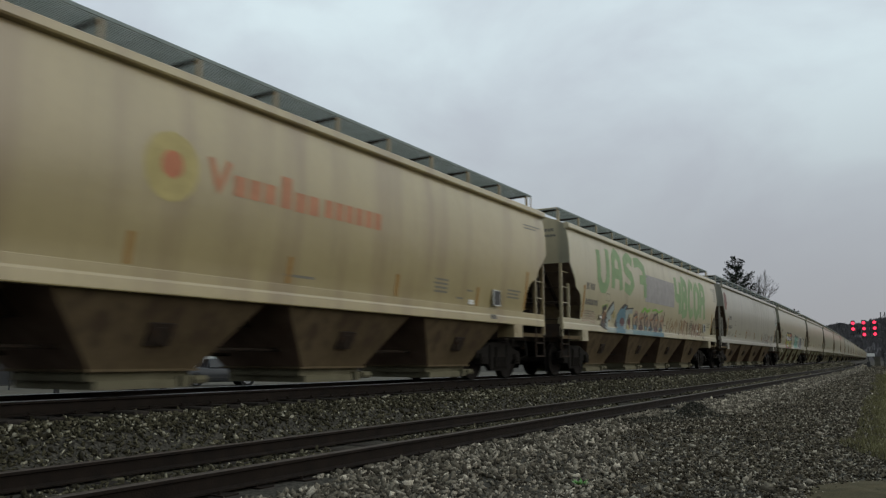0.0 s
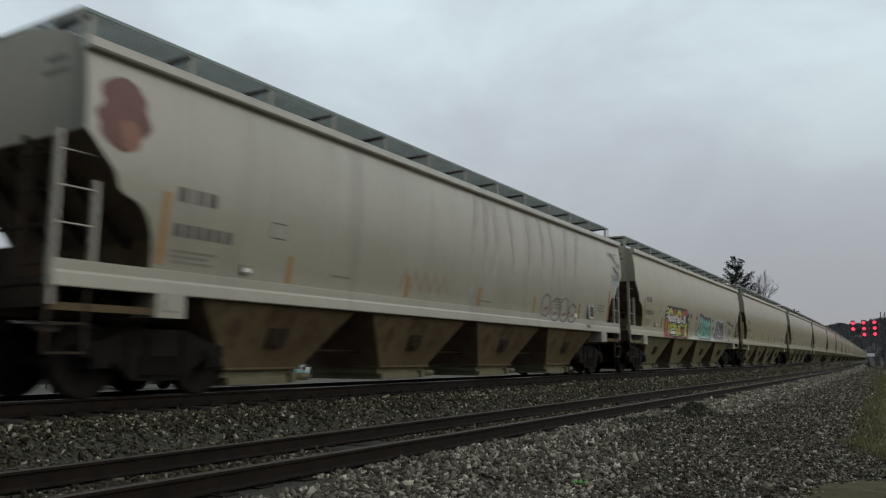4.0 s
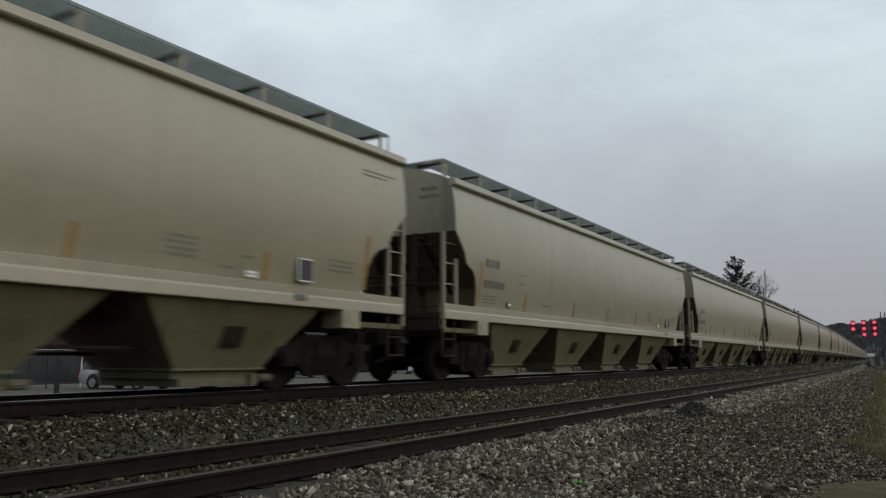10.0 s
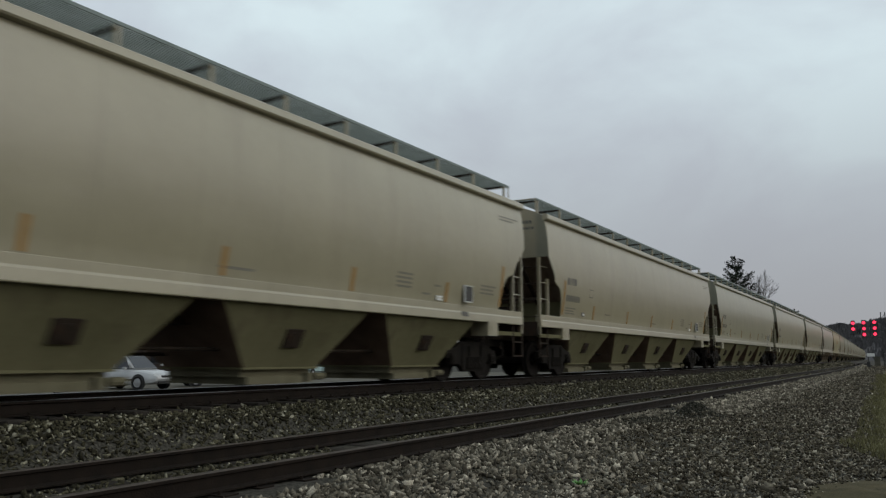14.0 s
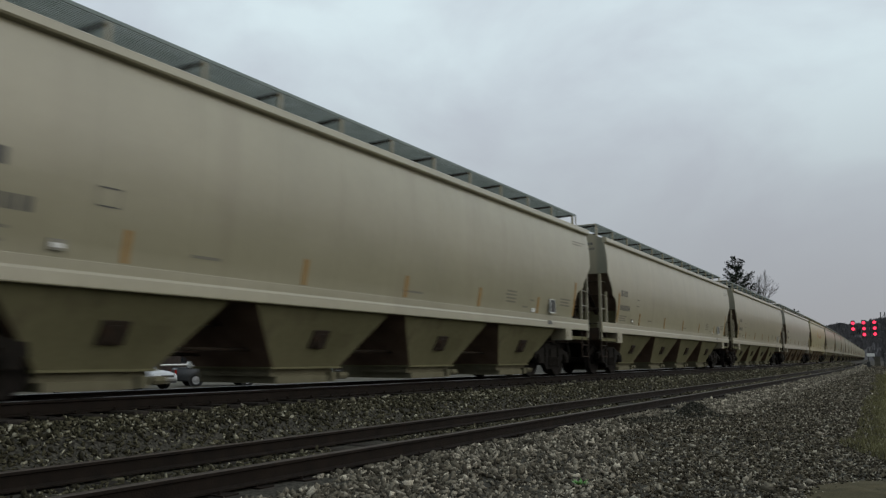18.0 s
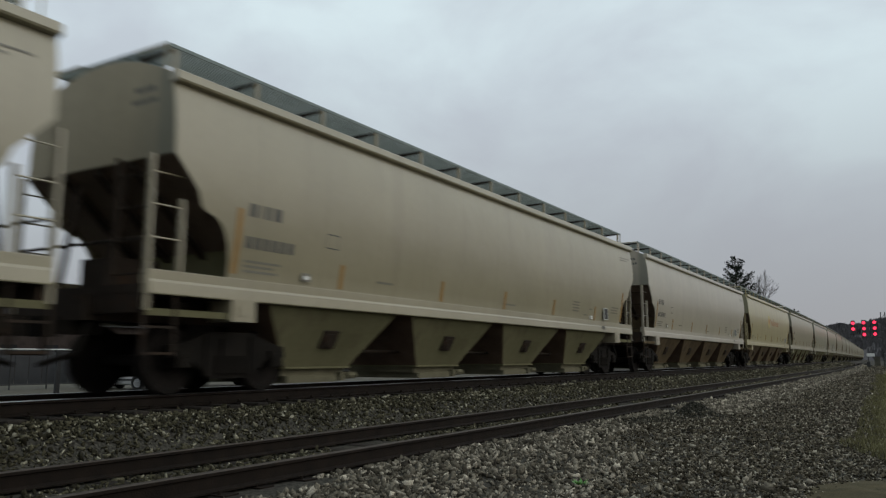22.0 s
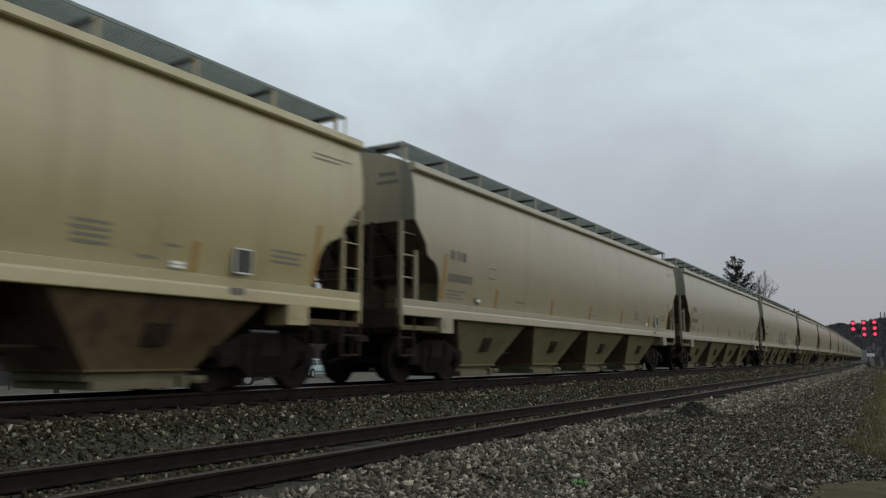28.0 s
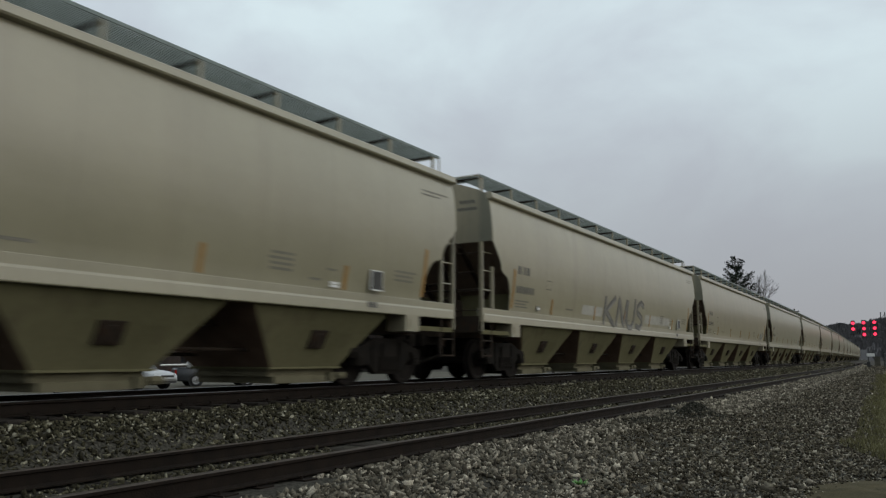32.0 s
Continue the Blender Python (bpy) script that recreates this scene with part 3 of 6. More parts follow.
    for y in (-0.42, 0.42):
        m.box(-0.62, 0.62, y - 0.06, y + 0.06, 0.30, 0.46)
    g["bolster"] = m.done("bolster", TRUCK_STEEL)
    m = Mesh()
    for s in (-1, 1):
        m.lathe([(0.09, s * 0.62), (0.40, s * 0.685), (0.485, s * 0.685), (0.485, s * 0.715), (0.457, s * 0.722), (0.452, s * 0.82), (0.40, s * 0.825), (0.37, s * 0.79), (0.16, s * 0.77), (0.13, s * 0.83), (0.085, s * 0.83)], "x", 28)
    m.bar((-1.1, 0, 0), (1.1, 0, 0), 0.082, 12)
    for s in (-1, 1):
        for i in range(3):
            a = i * math.tau / 3
            m.bar((s * 0.98, 0.045 * math.cos(a), 0.045 * math.sin(a)), (s * 1.155, 0.045 * math.cos(a), 0.045 * math.sin(a)), 0.014, 6)
    g["wheelset"] = m.done("wheelset", WHEEL_STEEL)
    # brake wheel and gear at one end
    m = Mesh()
    m.lathe([(0.24, -0.015), (0.27, -0.015), (0.27, 0.015), (0.24, 0.015)], "y", 16)
    for i in range(4):
        a = i * math.tau / 4
        m.bar((0, 0, 0), (0.25 * math.cos(a), 0, 0.25 * math.sin(a)), 0.012, 5)
    g["brake_wheel"] = m.done("brake_wheel", UNDER)
    m = Mesh()
    m.box(1.36, 1.42, -0.2, 1.42, 1.02, 1.11)
    m.box(1.37, 1.41, 1.36, 1.42, 1.11, 1.30)
    g["step_rail"] = m.done("step_rail", BLACK)
    return g


G = shared()
FLIP = pose(0, 0, 0, 0, 0, 180)
AXLES = []
BAYS = (-5.85, -1.95, 1.95, 5.85)
TRUCK_Y = HALF - 1.62
POSTS = [-HALF + 0.25 + i * 1.555 for i in range(13)]
BAY_OF = {}
GATE = material("dusty_gate_casting", (0.105, 0.096, 0.060), (0.165, 0.150, 0.098), scale=2.5, rough=0.85, bump=0.1, fine=16)


def bays(side, inner):
    """Bay and gate meshes in a given pair of paints, built once for each pair."""
    key = (side.name, inner.name)
    if key not in BAY_OF:
        a, b = Mesh(), Mesh()
        for src, dst in ((G["bay"], a), (G["gate"], b)):
            dst.v, dst.f, dst.m = list(src.v), list(src.f), list(src.m)
        BAY_OF[key] = (a.done("hopper_bay", side, inner), b.done("outlet_gate", GATE))
    return BAY_OF[key]


def painted(name, me, body, p, label="", at=None):
    ob = part(name, me, body, label, at)
    ob.material_slots[0].link = "OBJECT"
    ob.material_slots[0].material = p
    return ob


def hopper_car(label, p, bay_paint, rail_paint=None):
    """A covered hopper car: body of sheets on a sill, four bays, ladders, roof boards, two trucks."""
    car = empty("covered_hopper_car", label, "freight car", "train of covered hopper cars")
    painted("side_sheet", G["side_near"], car, p)
    painted("side_sheet", G["side_far"], car, p)
    painted("roof", G["roof"], car, p)
    painted("trough_hatch", G["hatch"], car, p)
    for turn in (Matrix(), FLIP):
        painted("end_sheet", G["end_sheet"], car, END_OF[p.name], "end sheet with darker streaks", at=turn @ Matrix.Translation((0, -HALF, 0)))
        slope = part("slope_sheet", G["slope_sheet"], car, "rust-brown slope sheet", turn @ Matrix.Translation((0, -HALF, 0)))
        tagged(part("stencil_marking", G["end_mark"], car, at=turn @ Matrix.Translation((0, -HALF, 0))), "grey stencilled bars", kind="stuff")
        for x in (-0.75, 0.0, 0.75):
            part("slope_rib", G["slope_rib"], slope, at=Matrix.Translation((x, 0, 0)))
        painted("top_chord", G["chord"], car, p, at=turn)
        painted("side_sill", G["sill"], car, p, at=turn)
        # step rails take the duller bay colour to stand in for their shade
        for flip in (Matrix(), Matrix.Diagonal((-1, 1, 1, 1))):
            painted("step_rail", G["step_rail"], car, bay_paint, at=turn @ Matrix.Translation((0, -HALF, 0)) @ flip)
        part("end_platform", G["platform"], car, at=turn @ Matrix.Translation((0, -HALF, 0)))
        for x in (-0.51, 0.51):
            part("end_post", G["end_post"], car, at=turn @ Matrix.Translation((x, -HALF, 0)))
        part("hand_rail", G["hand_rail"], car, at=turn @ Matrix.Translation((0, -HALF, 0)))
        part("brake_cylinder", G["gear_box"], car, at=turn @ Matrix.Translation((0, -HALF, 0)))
        part("running_board", G["board"], car, "galvanised grating walkway", turn)
        part("crossover_board", G["cross"], car, "galvanised grating walkway", turn @ Matrix.Translation((0, -HALF, 0)))
        part("coupler", G["coupler"], car, at=turn @ Matrix.Translation((0, -HALF - 0.02, 0)))
        for y in POSTS:
            q = turn @ Matrix.Translation((0, y, 0))
            post = painted("board_post", G["post"], car, p, at=q)
            part("bracket", G["bracket"], post)
        for y in (-HALF + 1.42, HALF - 1.42):
            painted("bolster_end", G["jack_pad"], car, p, at=turn @ Matrix.Translation((0, y, 0)))
        for y in (-HALF + 0.1, HALF - 0.03):
            painted("end_bar", G["end_bar"], car, p, at=turn @ Matrix.Translation((0, y, 0)))
        # side ladders at both corners of this side
        for y, s in ((-HALF - 0.19, 1), (HALF + 0.19, -1)):
            tall = painted("ladder_rail", G["ladder_tall"], car, p, at=turn @ Matrix.Translation((0, y, 1.08)))
            painted("ladder_rail", G["ladder_short"], car, p, at=turn @ Matrix.Translation((0, y + s * 0.49, 1.56)))
            for z in (0.50, 0.93, 1.36, 1.78):
                painted("rung", G["rung"], tall, p, at=Matrix.Translation((0, 0 if s > 0 else -0.49, z)))
            part("stirrup_step", G["stirrup"], car, at=turn @ Matrix.Translation((0, y if s > 0 else y - 0.44, 0)))
        # shade between the cars is put into the end ladders' dark colour
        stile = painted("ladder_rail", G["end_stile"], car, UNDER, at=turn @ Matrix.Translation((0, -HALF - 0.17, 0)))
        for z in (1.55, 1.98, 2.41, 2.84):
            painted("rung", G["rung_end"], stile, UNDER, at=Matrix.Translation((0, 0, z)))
    painted("shear_plate", G["shear_plate"], car, bay_paint, at=Matrix.Translation((0, -HALF, 0)))
    part("centre_sill", G["centre_sill"], car)
    part("brake_pipe", G["brake_pipe"], car)
    part("brake_wheel", G["brake_wheel"], car, at=Matrix.Translation((-0.75, HALF + 0.12, 2.3)))
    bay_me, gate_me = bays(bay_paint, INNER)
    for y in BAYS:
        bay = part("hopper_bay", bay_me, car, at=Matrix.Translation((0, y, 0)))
        for s in (1, -1):
            lean = Matrix.Rotation(s * math.atan2(0.5, 1.015), 4, "Y")
            part("vibrator_port", G["port"], bay, "dark square port", Matrix.Translation((s * 1.13, 0, 0.80)) @ lean @ (Matrix() if s > 0 else FLIP))
        part("outlet_gate", gate_me, bay)
    for y in (-TRUCK_Y, TRUCK_Y):
        truck = part("truck_bolster", G["bolster"], car, "grimy cast steel truck", Matrix.Translation((0, y, 0)))
        for turn in (Matrix(), FLIP):
            part("side_frame", G["side_frame"], truck, at=turn)
            for d in (-0.24, -0.08, 0.08, 0.24):
                part("spring", G["spring"], truck, at=turn @ Matrix.Translation((0, d, 0)))
        for d in (-0.89, 0.89):
            AXLES.append((part("wheelset", G["wheelset"], truck, at=Matrix.Translation((0, d, 0.457))), d))
    return car


GREY = [livery("pale_grey_car_paint", (0.353, 0.313, 0.218)), livery("warm_grey_car_paint", (0.340, 0.294, 0.199)), livery("greenish_grey_car_paint", (0.327, 0.296, 0.207))]
TAN = livery("tan_car_paint", (0.415, 0.330, 0.168), dirt=(0.19, 0.13, 0.07), amount=0.49, most=0.55)
CREAM = livery("cream_car_paint", (0.455, 0.392, 0.250), dirt=(0.20, 0.14, 0.08), amount=0.52, most=0.42)
CHALK = livery("chalky_white_car_paint", (0.425, 0.375, 0.298), dirt=(0.28, 0.24, 0.19), amount=0.52, most=0.45)
LEMON = livery("yellowish_cream_car_paint", (0.425, 0.362, 0.190), dirt=(0.20, 0.13, 0.06), amount=0.51, most=0.38)
STAINED = livery("streak_stained_grey_car_paint", (0.344, 0.319, 0.262), dirt=(0.20, 0.18, 0.15), amount=0.54, most=0.8)
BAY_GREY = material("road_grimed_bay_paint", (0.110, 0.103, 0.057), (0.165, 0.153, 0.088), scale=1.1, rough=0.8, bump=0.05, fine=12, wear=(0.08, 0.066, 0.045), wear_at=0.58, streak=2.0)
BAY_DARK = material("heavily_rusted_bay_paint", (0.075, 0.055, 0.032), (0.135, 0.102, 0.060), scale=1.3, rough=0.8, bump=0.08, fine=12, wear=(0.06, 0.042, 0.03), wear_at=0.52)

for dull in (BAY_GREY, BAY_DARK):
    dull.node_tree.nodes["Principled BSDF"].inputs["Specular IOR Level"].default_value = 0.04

# where each car's near end stands: index * PITCH_L + drift(t) + its own slack
SLACK = {-6: 0.3, -5: 0.3, -4: 0.36, -3: 0.26, -2: 0.28, -1: 0.52, 0: 0.45, 1: 0.30, 2: 0.36, 3: 0.29, 4: 0.29, 5: 0.5, 6: 0.34, 7: 0.36, 8: 0.33, 9: 0.35}


def drift(t):
    u = (t - 16) / 16
    return -21.045 - 148.003 * u - 3.2225 * u * u


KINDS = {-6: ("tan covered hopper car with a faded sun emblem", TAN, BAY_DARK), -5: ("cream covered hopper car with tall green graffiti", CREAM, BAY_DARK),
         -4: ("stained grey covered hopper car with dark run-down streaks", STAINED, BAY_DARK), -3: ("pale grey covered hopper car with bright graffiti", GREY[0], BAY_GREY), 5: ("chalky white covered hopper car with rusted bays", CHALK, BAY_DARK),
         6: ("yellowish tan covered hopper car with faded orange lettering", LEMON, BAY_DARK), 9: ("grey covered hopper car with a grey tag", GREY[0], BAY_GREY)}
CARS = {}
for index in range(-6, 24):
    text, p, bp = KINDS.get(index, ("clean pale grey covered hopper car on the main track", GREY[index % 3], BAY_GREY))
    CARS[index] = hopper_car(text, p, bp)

# ---- markings, reflector strips and graffiti on the cars' near sides ----
SPRAY = {}


def spray(r, g, b):
    key = (r, g, b)
    if key not in SPRAY:
        SPRAY[key] = material("spray_paint_%d" % len(SPRAY), tuple(v * 0.85 for v in key), tuple(min(1, v * 1.12) for v in key), scale=3, rough=0.6, bump=0.0, fine=14)
    return SPRAY[key]


def skin(y, z, lay=1):
    x = table(BULGE, z) if z >= 1.60 else 1.457 + min(0.017, max(0.0, (1.50 - z) * 0.13))
    return (x + 0.003 + 0.0015 * lay, y - HALF, z)


class Art:
    """Flat paint laid on the curved side: y from the car's near end, z above the rail. Layers are stacked thinly."""

    def __init__(self):
        self.meshes = {}
        self.piece = ("graffiti", 0)

    def of(self, colour):
        return self.meshes.setdefault((colour, self.piece), Mesh())

    def patch(self, colour, z0, z1, left, right, lay=1):
        n = max(2, int((z1 - z0) / 0.07))
        zs = sorted({z0 + (z1 - z0) * i / n for i in range(n + 1)} | {b for b, _ in BULGE + CUT if z0 < b < z1})
        m = self.of(colour)
        for a, b in zip(zs, zs[1:]):
            m.face([skin(left(a), a, lay), skin(right(a), a, lay), skin(right(b), b, lay), skin(left(b), b, lay)])

    def rect(self, colour, y0, y1, z0, z1, lay=1):
        self.patch(colour, z0, z1, lambda z: y0, lambda z: y1, lay)

    def oval(self, colour, y, z, ry, rz, lay=1, wob=0.0, seed=0):
        def edge(s):
            def f(h):
                k = max(0.0, 1 - ((h - z) / rz) ** 2)
                return y + s * ry * math.sqrt(k) * (1 + wob * noise.noise((h * 5 + seed, s * 3.0, seed)))
            return f
        self.patch(colour, z - rz, z + rz, edge(-1), edge(1), lay)

    def stroke(self, colour, pts, w, lay=2):
        m = self.of(colour)
        fine = []
        for (a, b), (c, d) in zip(pts, pts[1:]):
            k = max(1, int(math.hypot(c - a, d - b) / 0.12))
            fine += [(a + (c - a) * i / k, b + (d - b) * i / k) for i in range(k)]
        fine.append(pts[-1])
        prev = None
        for i, (a, b) in enumerate(fine):
            p, q = fine[max(0, i - 1)], fine[min(len(fine) - 1, i + 1)]
            dy, dz = q[0] - p[0], q[1] - p[1]
            h = math.hypot(dy, dz) or 1
            ny, nz = -dz / h * w / 2, dy / h * w / 2
            now = (skin(a + ny, b + nz, lay), skin(a - ny, b - nz, lay))
            if prev:
                m.face([prev[0], prev[1], now[1], now[0]])
            prev = now

    def start(self, kind):
        self.piece = (kind, self.piece[1] + 1)

    def put(self, car, name, label):
        for (colour, (kind, _)), m in self.meshes.items():
            name = kind if kind != "graffiti" else name
            me = bpy.data.meshes.new(name)
            me.from_pydata(m.v, [], m.f)
            me.materials.append(spray(*colour) if isinstance(colour, tuple) else colour)
            ob = part(name, me, car, label)
            if kind in ("spray_tag", "spray_piece", "graffiti"):
                tagged(ob, label, kind="stuff")


GLYPH = {"U": [[(0, 1), (0.03, 0.25), (0.3, 0), (0.7, 0), (0.97, 0.25), (1, 1.1)]], "A": [[(0, 0), (0.05, 0.8), (0.4, 1), (0.8, 0.85), (1, 0)], [(0.05, 0.42), (0.95, 0.40)]],
         "S": [[(1, 0.85), (0.6, 1), (0.1, 0.85), (0.15, 0.6), (0.8, 0.42), (1, 0.2), (0.6, 0), (0.05, 0.1)]], "t": [[(0, 0.93), (0.35, 1), (0.75, 0.86), (0.86, 0)], [(0.4, 0.5), (1, 0.52)]],
         "4": [[(0, 1), (0.1, 0.45), (0.9, 0.40)], [(0.85, 0.9), (0.85, 0)]], "B": [[(0.05, 0), (0.05, 1), (0.75, 0.9), (0.8, 0.6), (0.2, 0.5), (0.9, 0.4), (0.85, 0.05), (0.05, 0)]],
         "C": [[(1, 0.85), (0.5, 1), (0.05, 0.7), (0.05, 0.25), (0.5, 0), (1, 0.15)]], "O": [[(0.5, 1), (0.05, 0.75), (0.05, 0.2), (0.5, 0), (0.95, 0.2), (0.95, 0.75), (0.5, 1)]],
         "R": [[(0.05, 0), (0.05, 1), (0.75, 0.95), (0.85, 0.6), (0.2, 0.5)], [(0.72, 0.55), (0.95, -0.03)]], "N": [[(0, 0), (0.1, 1), (0.8, 0.05), (1, 1)]], "K": [[(0.1, 0), (0.1, 1)], [(0.95, 1), (0.2, 0.5), (1, 0)]]}


def letter(art, ch, y0, y1, z0, z1, colour, w, lay=2):
    for pts in GLYPH[ch]:
        art.stroke(colour, [(y0 + (y1 - y0) * a, z0 + (z1 - z0) * b) for a, b in pts], w, lay)


def standard_marks():
    """What every car carries: bars of stencilled writing, placards, reflector strips."""
    g = {}
    m = Art()
    for a, b in ((1.37, 1.50), (1.57, 1.62), (1.69, 1.80), (1.87, 2.02)):
        m.start("stencil_bar")
        m.rect(MARK, a, b, 2.49, 2.68)
    for i in range(6):
        m.start("stencil_bar")
        m.rect(MARK, 1.36 + i * 0.175, 1.48 + i * 0.175, 2.04, 2.21)
    g["stencil"] = m
    f = Art()
    for z, w in ((1.84, 0.75), (1.77, 0.6), (1.70, 0.7)):
        f.rect(FAINT, 1.38, 1.38 + w, z, z + 0.035)
    for y, z, w in ((4.6, 1.80, 0.5), (9.6, 1.72, 0.7), (13.9, 2.04, 0.5), (13.85, 1.96, 0.55), (13.9, 1.88, 0.5), (13.9, 1.80, 0.5), (14.8, 1.72, 0.3), (15.2, 1.90, 0.25), (17.1, 2.05, 0.7), (17.1, 1.97, 0.6), (17.1, 1.89, 0.65)):
        f.rect(FAINT, y, y + w, z, z + 0.04)
    for k in range(3):
        f.rect(MARK, 16.36 + k * 0.1, 16.44 + k * 0.1, 1.37, 1.47)
    f.stroke(MARK, [(3.12, 2.25), (3.42, 2.25)], 0.02)
    f.stroke(MARK, [(3.12, 2.47), (3.42, 2.47)], 0.02)
    f.stroke(FAINT, [(3.12, 2.25), (3.12, 2.47)], 0.02)
    f.stroke(FAINT, [(3.42, 2.25), (3.42, 2.47)], 0.02)
    f.stroke(FAINT, [(17.9, 3.74), (18.9, 3.76)], 0.03)
    f.stroke(FAINT, [(17.9, 3.66), (18.6, 3.68)], 0.03)
    g["small"] = f
    return g


MARKS = standard_marks()
MARK_MESH = {}
for key, art in MARKS.items():
    for (colour, piece), m in art.meshes.items():
        me = bpy.data.meshes.new("stencil_marking")
        me.from_pydata(m.v, [], m.f)
        me.materials.append(colour)
        MARK_MESH[(key, colour.name, piece)] = me


def strip_mesh(z0, z1):
    m = Mesh()
    zs = [z0] + [z for z, _ in BULGE if z0 < z < z1] + [z1]
    ring = [(table(BULGE, z) + 0.008, z) for z in zs] + [(table(BULGE, z), z) for z in reversed(zs)]
    m.solid([(x, -0.045, z) for x, z in ring], [(x, 0.045, z) for x, z in ring])
    return m.done("reflector_strip", YELLOW)


TALL_STRIP, SHORT_STRIP = strip_mesh(1.66, 2.58), strip_mesh(1.62, 2.02)
m = Mesh()
m.box(1.535, 1.555, -0.16, 0.16, 1.68, 2.0)
PLACARD = m.done("placard", BLACK)
m = Mesh()
for a in (-0.168, 0.156):
    m.box(1.53, 1.56, a, a + 0.012, 1.66, 2.02)
for z in (1.66, 2.0):
    m.box(1.53, 1.56, -0.17, 0.17, z, z + 0.018)
PLACARD_RIM = m.done("placard_frame", WHITE)
m = Mesh()
m.box(1.50, 1.510, -0.10, 0.10, 1.67, 1.80, 0)
m.box(1.510, 1.514, -0.065, 0.065, 1.70, 1.755, 1)
TAG_PLATE = m.done("data_plate", FAINT, WHITE)
m = Mesh()
m.box(1.475, 1.49, -0.11, 0.11, 1.64, 1.68)
m.box(1.48, 1.492, -0.11, 0.11, 1.69, 1.73)
WHITE_PLATE = m.done("data_plate", WHITE)
for i, car in CARS.items():
    for (key, colour, _), me in MARK_MESH.items():
        if i in (-6, 6) and key == "stencil":
            continue
        if key == "stencil":
            part("stencil_bar", me, car, "grey stencilled writing")
        else:
            tagged(part("stencil_marking", me, car, "faint small stencilled lines"), "faint small stencilled lines", kind="stuff")
    for y, me in ((1.2, TALL_STRIP), (18.1, TALL_STRIP), (3.6, SHORT_STRIP), (6.85, SHORT_STRIP), (9.7, SHORT_STRIP), (12.6, SHORT_STRIP), (15.7, SHORT_STRIP)):
        part("reflector_strip", me, car, "faded orange reflector strip", Matrix.Translation((0, y - HALF, 0)))
    board = part("placard", PLACARD, car, "black placard in a white frame", Matrix.Translation((0, 16.52 - HALF, 0)))
    part("placard_frame", PLACARD_RIM, board)
    part("data_plate", TAG_PLATE, car, at=Matrix.Translation((0, 2.7 - HALF, 0)))
    part("data_plate", WHITE_PLATE, car, "small white plate", Matrix.Translation((0, 15.42 - HALF, 0)))

# faded sun emblem and orange lettering bars
for i, y in ((-6, -0.1), (6, 0.62)):
    art = Art()
    hue = (0.42, 0.19, 0.10) if i == -6 else (0.38, 0.215, 0.12)
    art.start("faded_emblem")
    art.oval((0.40, 0.33, 0.13) if i == -6 else (0.45, 0.38, 0.16), 7.43 + y, 2.92, 0.43, 0.46, 1)
    art.start("faded_emblem")
    art.oval((0.45, 0.16, 0.075), 7.43 + y, 2.94, 0.17, 0.19, 3)
    art.start("faded_emblem")
    art.stroke(hue, [(8.06 + y, 3.18), (8.22 + y, 2.74), (8.40 + y, 3.18)], 0.10)
    for k in range(3):
        art.start("faded_emblem")
        art.rect(hue, 8.50 + y + k * 0.30, 8.72 + y + k * 0.30, 2.73, 3.02, 2)
    art.start("faded_emblem")
    art.rect(hue, 9.44 + y, 9.67 + y, 2.72, 3.20, 2)
    for k in range(2):
        art.start("faded_emblem")
        art.rect(hue, 9.76 + y + k * 0.31, 10.0 + y + k * 0.31, 2.71, 3.01, 2)
    for k in range(6):
        art.start("faded_emblem")
        art.rect(hue, 10.46 + y + k * 0.27, 10.66 + y + k * 0.27, 2.73, 3.02, 2)
    art.put(CARS[i], "faded_emblem", "faded yellow sun disc and orange lettering bars")

# tall green lettering over a coloured band of tags
art = Art()
green = (0.19, 0.285, 0.135)
for ch, a, b, lo, hi in (("U", 2.35, 3.2, 2.62, 3.75), ("A", 3.68, 4.5, 2.68, 3.85), ("S", 4.8, 5.75, 2.72, 3.85), ("t", 5.95, 7.4, 2.60, 3.80)):
    art.start("painted_letter")
    letter(art, ch, a, b, lo, hi, green, 0.33)
for ch, a, b in (("4", 11.35, 12.2), ("B", 12.45, 13.2), ("C", 13.5, 14.25), ("O", 14.5, 15.35), ("R", 15.65, 16.55)):
    art.start("painted_letter")
    letter(art, ch, a, b, 2.28, 3.70, green, 0.36)
art.start("paint_patch")
art.rect((0.27, 0.255, 0.25), 7.2, 11.15, 2.48, 3.44, 1)
art.start("spray_tag")
coal, sky_blue, sea, mist, wine, straw, sand = (0.040, 0.030, 0.025), (0.095, 0.175, 0.215), (0.14, 0.22, 0.235), (0.27, 0.31, 0.29), (0.10, 0.045, 0.045), (0.30, 0.25, 0.09), (0.30, 0.23, 0.16)
for a, b, c in ((3.4, 4.3, mist), (4.25, 5.2, sky_blue), (5.2, 6.0, mist), (6.0, 8.5, sea), (8.5, 9.9, sky_blue)):
    art.rect(c, a, b, 1.30, 1.45, 1)
art.stroke(coal, [(2.85, 1.45), (3.0, 1.75), (2.9, 2.0), (3.2, 2.06)], 0.16, 2)
art.stroke(coal, [(3.0, 1.5), (3.35, 1.45)], 0.18, 2)
art.oval((0.20, 0.11, 0.06), 3.1, 1.72, 0.2, 0.2, 3, 0.4, 3)
art.stroke(coal, [(3.2, 1.52), (3.5, 1.92), (3.9, 2.14)], 0.36, 3)
art.stroke(mist, [(3.3, 1.4), (3.45, 1.85), (3.88, 2.12)], 0.22, 4)
art.stroke(mist, [(3.3, 1.85), (3.72, 1.72)], 0.16, 4)
